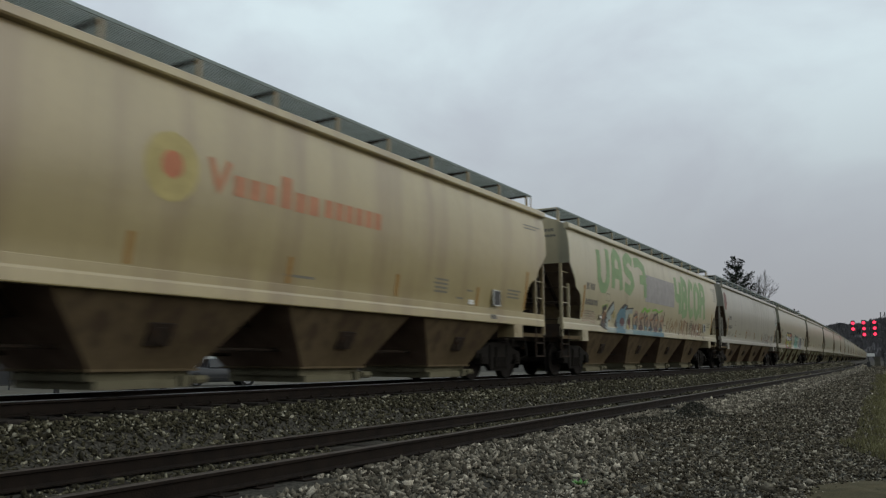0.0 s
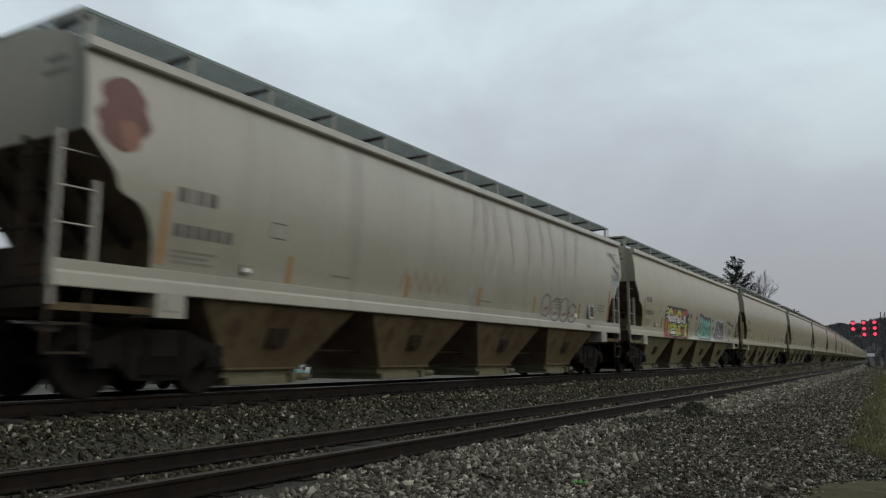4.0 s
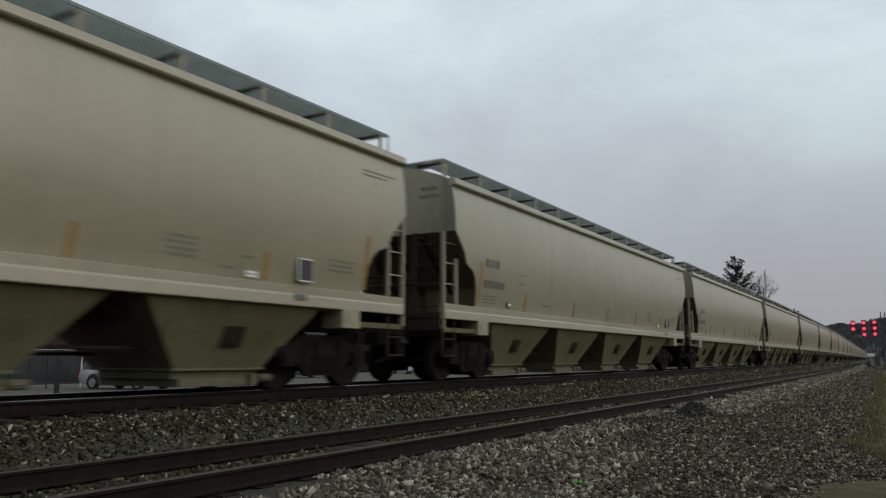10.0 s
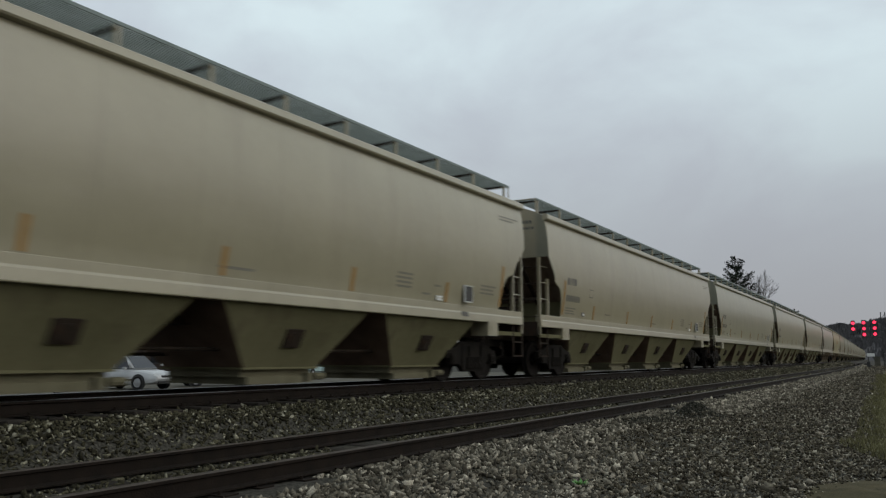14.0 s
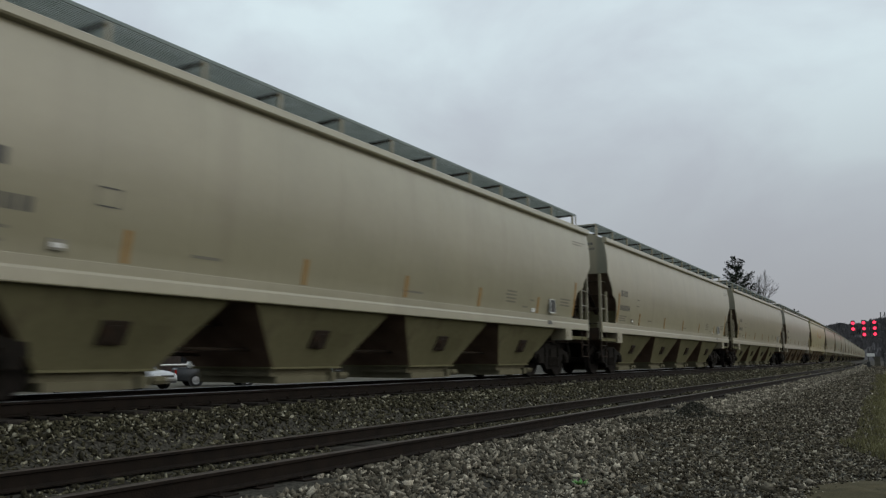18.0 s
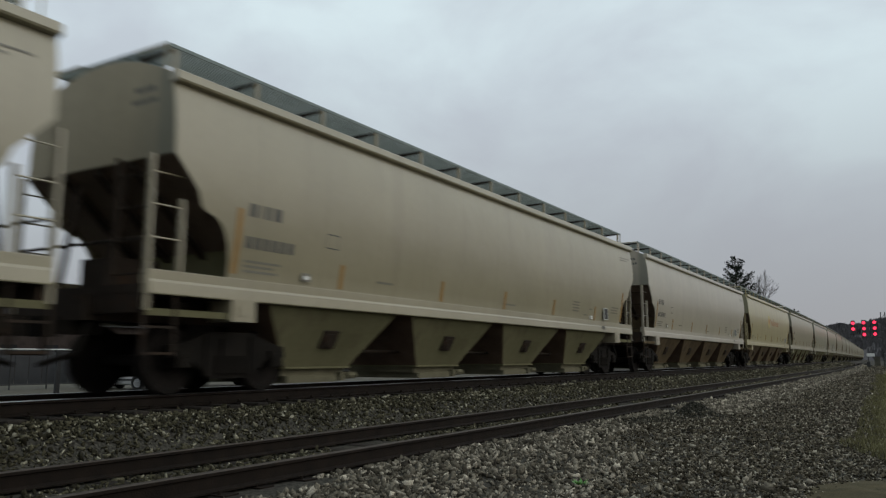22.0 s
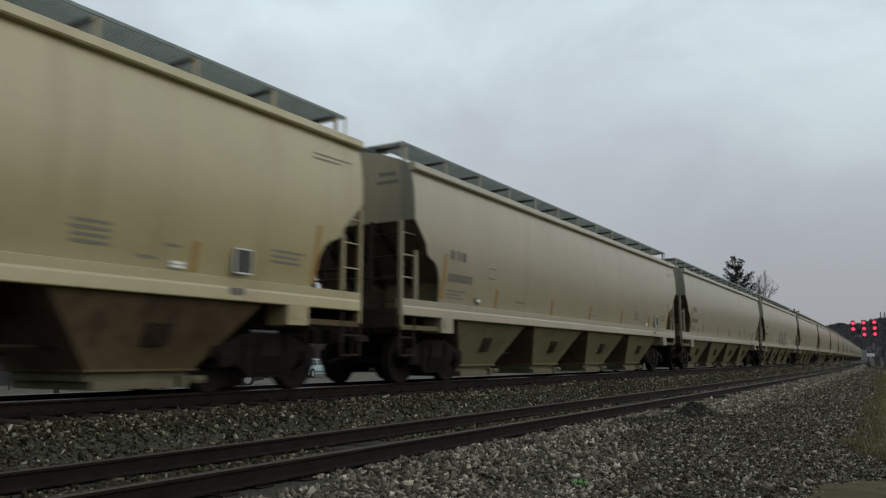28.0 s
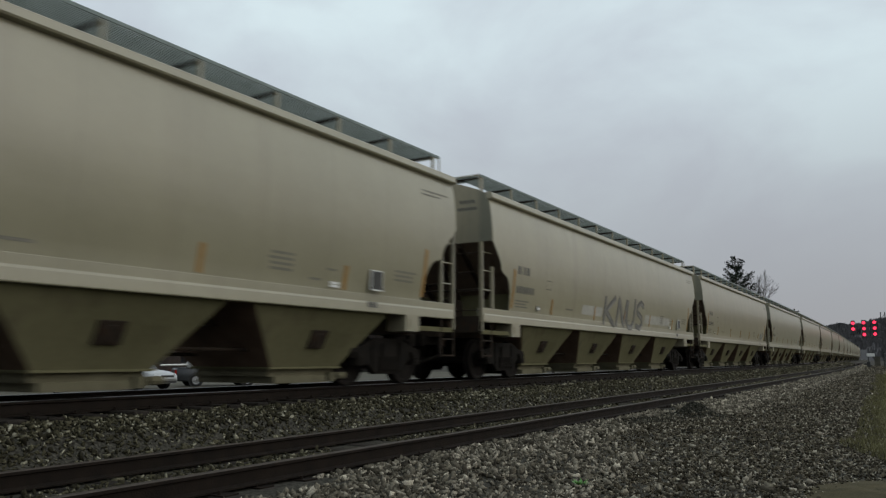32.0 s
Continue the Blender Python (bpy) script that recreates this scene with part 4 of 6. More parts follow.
art.oval(straw, 3.95, 1.88, 0.1, 0.14, 3, 0.3, 5)
art.stroke(coal, [(4.2, 1.5), (4.5, 1.95), (4.95, 2.17), (5.28, 2.12)], 0.2, 3)
art.oval(sky_blue, 4.72, 1.74, 0.46, 0.36, 4, 0.25, 8)
art.stroke(sky_blue, [(4.6, 1.9), (5.15, 2.12)], 0.2, 4)
art.oval(wine, 4.86, 1.66, 0.24, 0.15, 5, 0.3, 2)
art.stroke(mist, [(5.1, 1.45), (5.4, 2.04)], 0.2, 5)
art.stroke(mist, [(5.1, 2.0), (5.85, 2.06)], 0.15, 6)
art.stroke(coal, [(5.05, 2.1), (5.9, 2.17)], 0.05, 7)
art.stroke(coal, [(5.25, 1.45), (5.5, 1.95)], 0.05, 7)
art.oval(wine, 5.62, 1.66, 0.13, 0.2, 4, 0.3, 4)
art.oval(straw, 5.5, 1.5, 0.16, 0.1, 5, 0.3, 6)
for k, (a, w) in enumerate(((6.0, 0.55), (6.65, 0.6), (7.35, 0.4), (7.85, 0.62), (8.55, 0.55), (9.2, 0.6))):
    top = (2.0, 2.12, 2.0, 2.12, 2.15, 2.22)[k]
    art.start("spray_tag")
    if k % 2:
        art.stroke(coal, [(a, 1.5), (a + w * 0.8, 1.56), (a + w * 0.2, 1.84), (a + w * 0.9, 1.92), (a + w, top)], 0.08, 6)
    else:
        art.stroke(coal, [(a + 0.05, 1.46), (a, top - 0.1), (a + w * 0.6, top), (a + w * 0.9, top - 0.3), (a + w * 0.8, 1.5)], 0.08, 6)
    art.oval((0.30, 0.22, 0.17), a + w * 0.5, 1.78, w * 0.56, 0.34, 3, 0.4, k + 20)
    art.oval(sand, a + w * 0.5, 1.78, w * 0.4, 0.25, 4, 0.3, k)
    art.oval((sky_blue, wine, sea)[k % 3], a + w * 0.5, 1.55, w * 0.45, 0.11, 5, 0.3, k + 9)
    art.oval(coal, a + w * 0.55, 1.68, w * 0.14, 0.09, 6, 0.3, k + 4)
    art.stroke((0.34, 0.14, 0.05), [(a + w * 0.3, 1.85), (a + w * 0.75, 1.92)], 0.05, 6)
art.stroke((0.16, 0.36, 0.05), [(6.9, 2.08), (7.2, 2.24), (7.5, 2.14), (7.85, 2.22)], 0.11, 7)
art.stroke((0.16, 0.36, 0.05), [(8.1, 2.2), (8.6, 2.26), (9.0, 2.18), (9.5, 2.28)], 0.07, 7)
art.stroke((0.18, 0.28, 0.07), [(2.8, 2.02), (3.3, 2.12)], 0.12, 1)
for k in range(5):
    art.stroke((0.36, 0.28, 0.21), [(1.2, 1.55 + 0.07 * k), (1.7 + 0.1 * (k % 3), 1.60 + 0.07 * k), (2.3, 1.53 + 0.06 * k)], 0.04, 1)
r = random.Random(5)
rusts = [(0.10, 0.035, 0.03), (0.20, 0.10, 0.045), (0.13, 0.06, 0.045), (0.045, 0.03, 0.025), (0.30, 0.22, 0.14), (0.16, 0.05, 0.05)]
for k in range(26):
    y = 10.1 + k * 0.245 + r.uniform(-0.08, 0.08)
    if k % 4 == 0:
        art.start("spray_tag")
    lean = r.uniform(-0.05, 0.2)
    pts = [(y, 1.42 + r.uniform(0, 0.15))]
    for step_up in range(4):
        pts.append((y + lean * step_up / 2 + r.uniform(-0.10, 0.14), 1.50 + 0.16 * step_up + r.uniform(-0.08, 0.08)))
    if r.random() < 0.5:
        pts.append((pts[-1][0] + r.uniform(0.08, 0.22), pts[-1][1] - r.uniform(0.05, 0.3)))
    art.stroke(r.choice(rusts), pts, r.uniform(0.05, 0.11), 2 + k % 3)
for k in range(6):
    art.stroke(FAINT, [(18.4, 3.75 - k * 0.11), (19.1 - 0.1 * (k % 2), 3.72 - k * 0.11)], 0.04)
art.put(CARS[-5], "graffiti", "faded green letters over a band of blue and brown tags")

# stained car: rust blob, run-down streaks, outlined tags
art = Art()
art.oval((0.13, 0.055, 0.045), 0.5, 3.40, 0.36, 0.48, 1, 0.5, 2)
art.oval((0.22, 0.10, 0.07), 0.6, 3.15, 0.16, 0.2, 2, 0.5, 4)
r = random.Random(11)
for y in (9.3, 9.9, 10.3, 11.2, 12.1, 12.9, 13.6, 14.6, 15.2):
    w = r.uniform(0.10, 0.34)
    art.patch((0.33, 0.31, 0.275), 1.75, 4.0, lambda z, y=y, w=w: y - w * (0.3 + 0.7 * (z - 1.6) / 2.4) / 2 - 0.3 * noise.noise((z * 0.9, y, 0)), lambda z, y=y, w=w: y + w * (0.3 + 0.7 * (z - 1.6) / 2.4) / 2 - 0.3 * noise.noise((z * 0.9, y, 0)), 1)
dark = (0.10, 0.10, 0.10)
for a, lo, hi in ((13.1, 1.6, 2.14), (13.75, 1.5, 2.08), (14.35, 1.5, 2.12), (14.95, 1.5, 2.0)):
    art.stroke(dark, [(a, lo), (a - 0.05, hi - 0.15), (a + 0.2, hi), (a + 0.45, hi - 0.08), (a + 0.5, lo + 0.1), (a + 0.25, lo - 0.03), (a, lo)], 0.045)
    art.stroke((0.24, 0.12, 0.11), [(a + 0.12, lo + 0.15), (a + 0.38, lo + 0.2)], 0.07)
art.start("spray_tag")
for row, (y0, z0, count) in enumerate(((18.25, 3.66, 6), (18.45, 3.24, 4), (18.3, 2.98, 5))):
    art.stroke(dark, [(y0 - 0.12, z0 + 0.10), (y0 + 0.06, z0)], 0.04, 3)
    for k in range(count):
        y, z = y0 + 0.13 * k, z0 - (0.055, 0.03, -0.01)[row] * k
        art.stroke(dark, [(y, z), (y + 0.05, z + r.uniform(0.06, 0.16)), (y + 0.10, z - r.uniform(0.02, 0.10)), (y + 0.02, z - 0.06), (y + 0.15, z + r.uniform(-0.04, 0.05))], r.uniform(0.022, 0.04), 3)
art.oval((0.26, 0.31, 0.29), 18.6, 2.86, 0.4, 0.12, 1, 0.5, 9)
art.start("graffiti")
for k in range(5):
    art.stroke((0.27, 0.20, 0.17), [(6.6 + k * 0.35, 1.75), (6.75 + k * 0.35, 2.15), (6.9 + k * 0.35, 1.8)], 0.05)
art.put(CARS[-4], "graffiti", "rust blotch, run-down stains and outlined tags")

# bright cartoon-like piece, teal piece, black and white piece
art = Art()
lime, brick_red, ink, pale = (0.40, 0.42, 0.035), (0.25, 0.06, 0.055), (0.018, 0.018, 0.02), (0.56, 0.54, 0.55)


def ringed(fill, y, z, ry, rz, lay, rim=0.035):
    art.oval(ink, y, z, ry + rim, rz + rim, lay)
    art.oval(fill, y, z, ry, rz, lay + 1)


# dark ground with red hair above the two lime faces
art.rect(ink, 4.35, 7.3, 2.05, 2.52, 1)
art.oval(ink, 4.4, 2.12, 0.45, 0.42, 1, 0.3, 1)
art.rect(brick_red, 3.95, 7.6, 1.31, 1.60, 1)
art.rect((0.17, 0.05, 0.05), 3.95, 4.8, 1.5, 1.95, 1)
for y in (5.35, 6.72):
    art.oval(brick_red, y, 2.28, 0.36, 0.17, 2, 0.2, int(y))
for y in (3.4, 5.0):
    art.oval(ink, y + 2.2, 1.72, 0.62, 0.46, 2)
for a, b, lo, hi in ((4.55, 5.95, 1.42, 1.92), (5.75, 7.5, 1.40, 1.94)):
    art.rect(ink, a - 0.04, b + 0.04, lo - 0.04, hi + 0.03, 2)
    art.rect(lime, a, b, lo, hi, 3)
for y in (4.72, 6.05):
    art.oval(lime, y, 2.14, 0.36, 0.30, 3)
    ringed(pale, y + 0.02, 2.05, 0.26, 0.17, 4)
    art.oval(ink, y + 0.02, 2.19, 0.25, 0.08, 6)
    art.stroke(pale, [(y - 0.18, 2.20), (y + 0.2, 2.21)], 0.025, 7)
    art.oval((0.22, 0.19, 0.22), y + 0.04, 2.03, 0.09, 0.09, 6)
for y, z, ry, rz in ((5.20, 2.02, 0.14, 0.19), (5.52, 2.02, 0.15, 0.21), (6.58, 1.95, 0.13, 0.15), (6.95, 2.05, 0.17, 0.20)):
    ringed(pale, y, z, ry, rz, 5)
    art.oval(ink, y + 0.05, z, 0.045, 0.075, 7)
    art.oval((0.36, 0.30, 0.33), y - 0.03, z + 0.08, 0.05, 0.06, 7)
art.stroke(ink, [(5.45, 1.88), (6.15, 1.80), (5.75, 1.72)], 0.05, 6)
art.stroke(lime, [(5.3, 1.80), (6.05, 1.80)], 0.10, 5)
ringed(pale, 5.28, 1.54, 0.40, 0.17, 5)
for k in range(3):
    art.stroke(ink, [(5.05 + 0.2 * k, 1.56), (5.16 + 0.2 * k, 1.62), (5.26 + 0.2 * k, 1.56)], 0.05, 7)
ringed((0.30, 0.10, 0.10), 6.76, 1.57, 0.28, 0.13, 5)
art.stroke(ink, [(6.45, 1.74), (7.2, 1.72)], 0.045, 7)
art.oval((0.50, 0.26, 0.03), 6.36, 1.60, 0.13, 0.12, 4, 0.3, 3)
art.oval((0.50, 0.26, 0.03), 7.42, 1.55, 0.09, 0.2, 4, 0.3, 4)
art.oval((0.33, 0.13, 0.12), 6.85, 1.38, 0.24, 0.07, 5)
for k in range(7):
    art.oval((0.20, 0.23, 0.03), 4.75 + 0.41 * k, 1.78 - 0.06 * (k % 3), 0.09, 0.05, 4, 0.5, k)
ringed(pale, 6.12, 1.78, 0.07, 0.06, 6)
for a, b in ((4.6, 5.9), (5.85, 7.35)):
    art.stroke(ink, [(a, 1.90), (a + 0.35, 1.86), (a + 0.75, 1.93), (b - 0.1, 1.88)], 0.045, 7)
    art.stroke(ink, [(a + 0.1, 1.46), (a + 0.5, 1.42), (b - 0.2, 1.45)], 0.05, 7)
    art.stroke(ink, [(a + 0.2, 1.80), (a + 0.12, 1.64), (a + 0.3, 1.52)], 0.05, 7)
art.rect(ink, 7.30, 7.58, 2.02, 2.30, 2)
art.oval(brick_red, 7.25, 2.38, 0.28, 0.12, 3, 0.3, 12)
art.rect((0.20, 0.055, 0.05), 6.5, 7.05, 1.60, 1.74, 6)
art.stroke(ink, [(6.45, 1.76), (7.1, 1.77), (7.08, 1.50), (6.5, 1.48), (6.45, 1.76)], 0.04, 8)
for k in range(3):
    art.stroke(pale, [(4.05, 2.35 - 0.15 * k), (4.3, 2.42 - 0.15 * k), (4.5, 2.3 - 0.15 * k)], 0.055, 4)
    art.stroke((0.42, 0.20, 0.04), [(4.08 + 0.12 * k, 1.65), (4.18 + 0.12 * k, 2.0)], 0.08, 4)
art.start("spray_piece")
# small dark tags and a faint notice
art.stroke(ink, [(7.4, 1.98), (7.65, 2.02), (7.82, 1.94), (7.95, 2.12)], 0.05, 3)
for y, z, ry, rz in ((7.56, 2.28, 0.10, 0.10), (8.05, 2.28, 0.09, 0.14), (9.13, 2.24, 0.12, 0.12), (9.16, 2.44, 0.05, 0.05), (8.1, 1.94, 0.07, 0.03)):
    art.oval(ink, y, z, ry, rz, 3, 0.5, int(y * 9))
for k in range(5):
    art.stroke((0.16, 0.13, 0.11), [(8.95, 1.50 + 0.12 * k), (9.15, 1.56 + 0.11 * k), (9.35, 1.48 + 0.13 * k)], 0.05, 2)
    art.rect((0.25, 0.23, 0.20), 7.75, 8.50, 1.42 + 0.085 * k, 1.465 + 0.085 * k, 2)
art.start("spray_piece")
# teal piece with drooping humps
teal, mint = (0.13, 0.32, 0.27), (0.33, 0.52, 0.47)
art.rect((0.50, 0.49, 0.46), 8.0, 13.0, 1.31, 1.44, 1)
for k, (y, top) in enumerate(((9.9, 2.36), (10.22, 2.33), (10.63, 2.27), (11.03, 2.25), (11.38, 2.23), (11.70, 2.28))):
    art.oval((0.06, 0.06, 0.06), y, top + 0.02, 0.24, 0.12, 1, 0.3, k)
    art.rect(ink, y - 0.22, y + 0.22, 1.40, top - 0.05, 2)
    art.rect(teal, y - 0.20, y + 0.20, 1.40, top - 0.12, 3)
    art.oval(teal, y, top - 0.12, 0.17, 0.13, 3)
    art.oval(mint, y + 0.02, top - 0.2, 0.09, 0.13, 4, 0.3, k)
    art.oval(ink, y + 0.03, 1.40, 0.21, 0.07, 4)
    art.oval(mint, y + 0.03, 1.44, 0.18, 0.06, 5)
    art.stroke(ink, [(y + 0.19, top - 0.15), (y + 0.20, 1.75)], 0.03, 4)
    art.stroke((0.06, 0.15, 0.13), [(y - 0.12, top - 0.2), (y - 0.10, 1.48)], 0.05, 4)
    art.stroke((0.09, 0.22, 0.19), [(y + 0.13, top - 0.35), (y + 0.10, 1.55 + 0.1 * (k % 3))], 0.07, 4)
    art.stroke(mint, [(y - 0.04, 1.9), (y - 0.02, 1.6)], 0.03, 5)
ringed(teal, 9.72, 1.60, 0.26, 0.20, 5)
art.oval(mint, 9.74, 1.52, 0.16, 0.09, 7)
ringed(teal, 11.98, 1.62, 0.2, 0.24, 5)
art.oval(ink, 9.88, 1.62, 0.06, 0.1, 7)
art.stroke(ink, [(10.42, 2.0), (10.6, 2.07), (10.78, 2.0), (10.72, 1.88), (10.5, 1.88)], 0.04, 6)
art.stroke(mint, [(10.5, 1.98), (10.72, 1.97)], 0.05, 6)
art.stroke(ink, [(10.4, 1.58), (10.62, 1.53), (10.9, 1.60)], 0.05, 6)
art.stroke(ink, [(10.6, 1.68), (10.85, 1.64)], 0.05, 6)
art.stroke(ink, [(10.95, 1.88), (11.2, 1.80), (11.35, 1.85)], 0.05, 6)
art.stroke(ink, [(11.65, 1.85), (11.85, 1.97), (12.1, 1.90)], 0.05, 8)
art.stroke(ink, [(11.7, 1.80), (11.95, 1.82)], 0.05, 8)
for y, z in ((12.44, 2.12), (12.62, 1.78)):
    art.oval(ink, y, z + 0.08, 0.20, 0.13, 2)
    art.oval((0.25, 0.45, 0.40), y, z, 0.15, 0.13, 3)
art.oval(ink, 11.93, 2.2, 0.06, 0.12, 3, 0.4, 6)
art.start("spray_piece")
# black, grey and white piece
slate = (0.17, 0.16, 0.19)
for y, top in ((13.38, 2.34), (13.72, 2.36), (14.08, 2.32), (14.45, 2.30), (14.80, 2.33)):
    art.oval(pale, y, top - 0.1, 0.24, 0.13, 1)
    art.rect(pale, y - 0.24, y + 0.26, 1.33, top - 0.1, 1)
    art.rect(slate, y - 0.19, y + 0.20, 1.40, top - 0.13, 2)
    art.oval(slate, y, top - 0.13, 0.17, 0.12, 2)
    art.stroke(ink, [(y - 0.17, top - 0.22), (y - 0.15, 1.45)], 0.06, 3)
    art.stroke((0.34, 0.33, 0.36), [(y + 0.13, top - 0.35), (y + 0.12, 1.55)], 0.04, 3)
for y, z, ry, rz in ((13.40, 2.22, 0.07, 0.07), (13.74, 2.20, 0.10, 0.10), (14.10, 2.08, 0.11, 0.18), (14.46, 2.06, 0.13, 0.20), (14.82, 2.05, 0.10, 0.22), (13.25, 1.86, 0.09, 0.12), (14.9, 1.86, 0.12, 0.1), (13.72, 1.88, 0.09, 0.06)):
    art.oval(ink, y, z, ry, rz, 3, 0.2, int(y * 7))
for y, z, ry, rz in ((13.08, 1.54, 0.22, 0.20), (15.04, 1.62, 0.15, 0.22)):
    art.oval(pale, y, z, ry + 0.05, rz + 0.05, 3)
    art.oval(ink, y, z, ry, rz, 4)
    art.oval((0.30, 0.29, 0.32), y + 0.08, z - 0.08, ry * 0.4, rz * 0.5, 5)
for k in range(6):
    art.oval(pale, 13.15 + 0.36 * k, 1.38, 0.13, 0.06, 5)
    art.oval((0.05, 0.05, 0.06), 13.15 + 0.36 * k, 1.38, 0.09, 0.045, 6)
art.stroke(pale, [(13.58, 2.02), (13.75, 2.06), (13.9, 1.98), (13.75, 1.92), (13.6, 1.96)], 0.035, 5)
art.stroke(pale, [(13.75, 1.74), (13.95, 1.84), (14.2, 1.76), (14.3, 1.84)], 0.035, 5)
art.stroke(pale, [(13.7, 1.55), (14.0, 1.64), (14.2, 1.52), (14.35, 1.60)], 0.035, 5)
art.stroke(pale, [(14.6, 1.5), (14.72, 1.68), (14.8, 1.52)], 0.035, 5)
art.oval(pale, 15.5, 2.10, 0.10, 0.10, 1)
art.oval(ink, 15.5, 2.08, 0.06, 0.12, 2)
art.oval((0.12, 0.10, 0.09), 15.75, 1.76, 0.09, 0.12, 2, 0.4, 3)
art.start("spray_piece")
# dark scrawls by the far end
scrawl = (0.045, 0.042, 0.038)
for k in range(6):
    y, z = 15.95 + 0.29 * k, 2.30 - 0.028 * k
    art.stroke(scrawl, [(y - 0.12, z + 0.06), (y + 0.05, z - 0.05), (y + 0.18, z + 0.03), (y + 0.1, z + 0.09), (y + 0.02, z - 0.08)], 0.055, 2)
art.stroke(scrawl, [(15.85, 2.38), (16.6, 2.27), (17.75, 2.12)], 0.035, 3)
for y, z in ((17.65, 2.30), (17.7, 1.62), (17.72, 1.80), (18.05, 2.2)):
    art.stroke(scrawl, [(y - 0.1, z), (y + 0.06, z + 0.08), (y + 0.12, z - 0.06), (y - 0.04, z - 0.07)], 0.06, 2)
art.put(CARS[-3], "graffiti", "lime, red, teal and black spray-painted pieces")

# grey outlined tag
art = Art()
for ch, a, b in (("K", 7.6, 8.7), ("N", 8.9, 9.8), ("U", 9.9, 10.7), ("S", 10.9, 11.7)):
    art.start("painted_letter")
    letter(art, ch, a, b, 1.52, 2.4, (0.10, 0.095, 0.085), 0.20, 2)
    letter(art, ch, a + 0.06, b + 0.06, 1.50, 2.36, (0.22, 0.21, 0.19), 0.08, 4)
art.rect((0.38, 0.365, 0.32), 5.8, 7.5, 1.75, 2.02, 1)
art.rect((0.37, 0.355, 0.31), 12.0, 15.3, 1.72, 2.02, 1)
art.put(CARS[9], "graffiti", "faded grey outlined tag")

# ---- loose stone ----
def stone_shapes(count):
    """Angular broken stones: boxes with their corners knocked about, as corner places and triangles."""
    r = random.Random(21)
    faces = np.array([(0, 1, 3), (0, 3, 2), (4, 6, 7), (4, 7, 5), (0, 4, 5), (0, 5, 1), (2, 3, 7), (2, 7, 6), (0, 2, 6), (0, 6, 4), (1, 5, 7), (1, 7, 3)])
    shapes = []
    for _ in range(count):
        pts = []
        stretch = (r.uniform(0.95, 1.75), r.uniform(0.6, 1.0), r.uniform(0.28, 0.62))
        for k in range(8):
            c = ((k & 1) * 2 - 1, (k >> 1 & 1) * 2 - 1, (k >> 2 & 1) * 2 - 1)
            pts.append([0.78 * v * f * r.uniform(0.25, 1.25) for v, f in zip(c, stretch)])
        shapes.append(np.array(pts))
    return shapes, faces


SHAPES, STONE_FACES = stone_shapes(23)


def scatter_stones(name, label, mat, spots, seed):
    """spots: rows of q, y, size. One joined mesh of loose stones lying on the ground."""
    rnd = np.random.RandomState(seed)
    n = len(spots)
    verts = np.empty((n, 8, 3))
    for i, (q, y, s) in enumerate(spots):
        a, b, c = rnd.rand(3) * 6.283
        ca, sa, cb, sb, cc, sc = math.cos(a), math.sin(a), math.cos(b), math.sin(b), math.cos(c), math.sin(c)
        turn = np.array([[ca, -sa, 0], [sa, ca, 0], [0, 0, 1]]) @ np.array([[1, 0, 0], [0, cb, -sb], [0, sb, cb]]) @ np.array([[cc, 0, sc], [0, 1, 0], [-sc, 0, cc]])
        verts[i] = SHAPES[i % len(SHAPES)] @ turn.T * s + (line(y) + q, y, ground_z(q, y) + s * rnd.uniform(-0.05, 0.6))
    faces = (STONE_FACES[None] + (np.arange(n) * 8)[:, None, None]).reshape(-1, 3)
    me = bpy.data.meshes.new(name)
    me.vertices.add(n * 8)
    me.vertices.foreach_set("co", verts.reshape(-1))
    me.loops.add(len(faces) * 3)
    me.loops.foreach_set("vertex_index", faces.reshape(-1).astype(np.int32))
    me.polygons.add(len(faces))
    me.polygons.foreach_set("loop_start", np.arange(len(faces), dtype=np.int32) * 3)
    me.update(calc_edges=True)
    me.materials.append(mat)
    return tagged(new(name, me), label, "gravel", kind="stuff")


def spread(q0, q1, y0, y1, size, cover, seed, keep=None):
    """Random places in a strip along the tracks; stones grow coarser and sparser with distance."""
    r = random.Random(seed)
    spots = []
    y = y0
    while y < y1:
        d = math.hypot(line(y) + (q0 + q1) / 2, y)
        s = size * (1 + max(0.0, d - 14) / 70)
        step = max(0.4, d * 0.05)
        for _ in range(int(cover * (q1 - q0) * step / (s * s * 3.2))):
            q, yy = r.uniform(q0, q1), y + r.uniform(0, step)
            if keep is None or keep(q, yy, r):
                spots.append((q, yy, s * min(2.2, math.exp(r.gauss(-0.05, 0.33)))))
        y += step
    return spots


def pale_zone(q, y):
    """How much of the fresh pale stone lies here: heaped beside the siding, cut off by dark spill, then thinning along it."""
    wob = 0.3 * noise.noise((y * 0.6, q * 0.6, 3.0))
    if y < 14.2:
        return min(6.8 - 0.30 * (y - 7.9), 7.6) + wob - q
    if y < 18.4:
        return 4.95 + wob - q
    return 6.0 - 0.010 * (y - 18.4) + wob * 2 - q


def verge_edge(y):
    base = 8.72 - 0.0200 * (min(max(y, 14), 70) - 14)
    return base + max(0.0, 13.3 - y) * 0.38 + 0.22 * noise.noise((y * 0.35, 0.5, 0)) + 0.12 * noise.noise((y * 1.4, 2.5, 0))


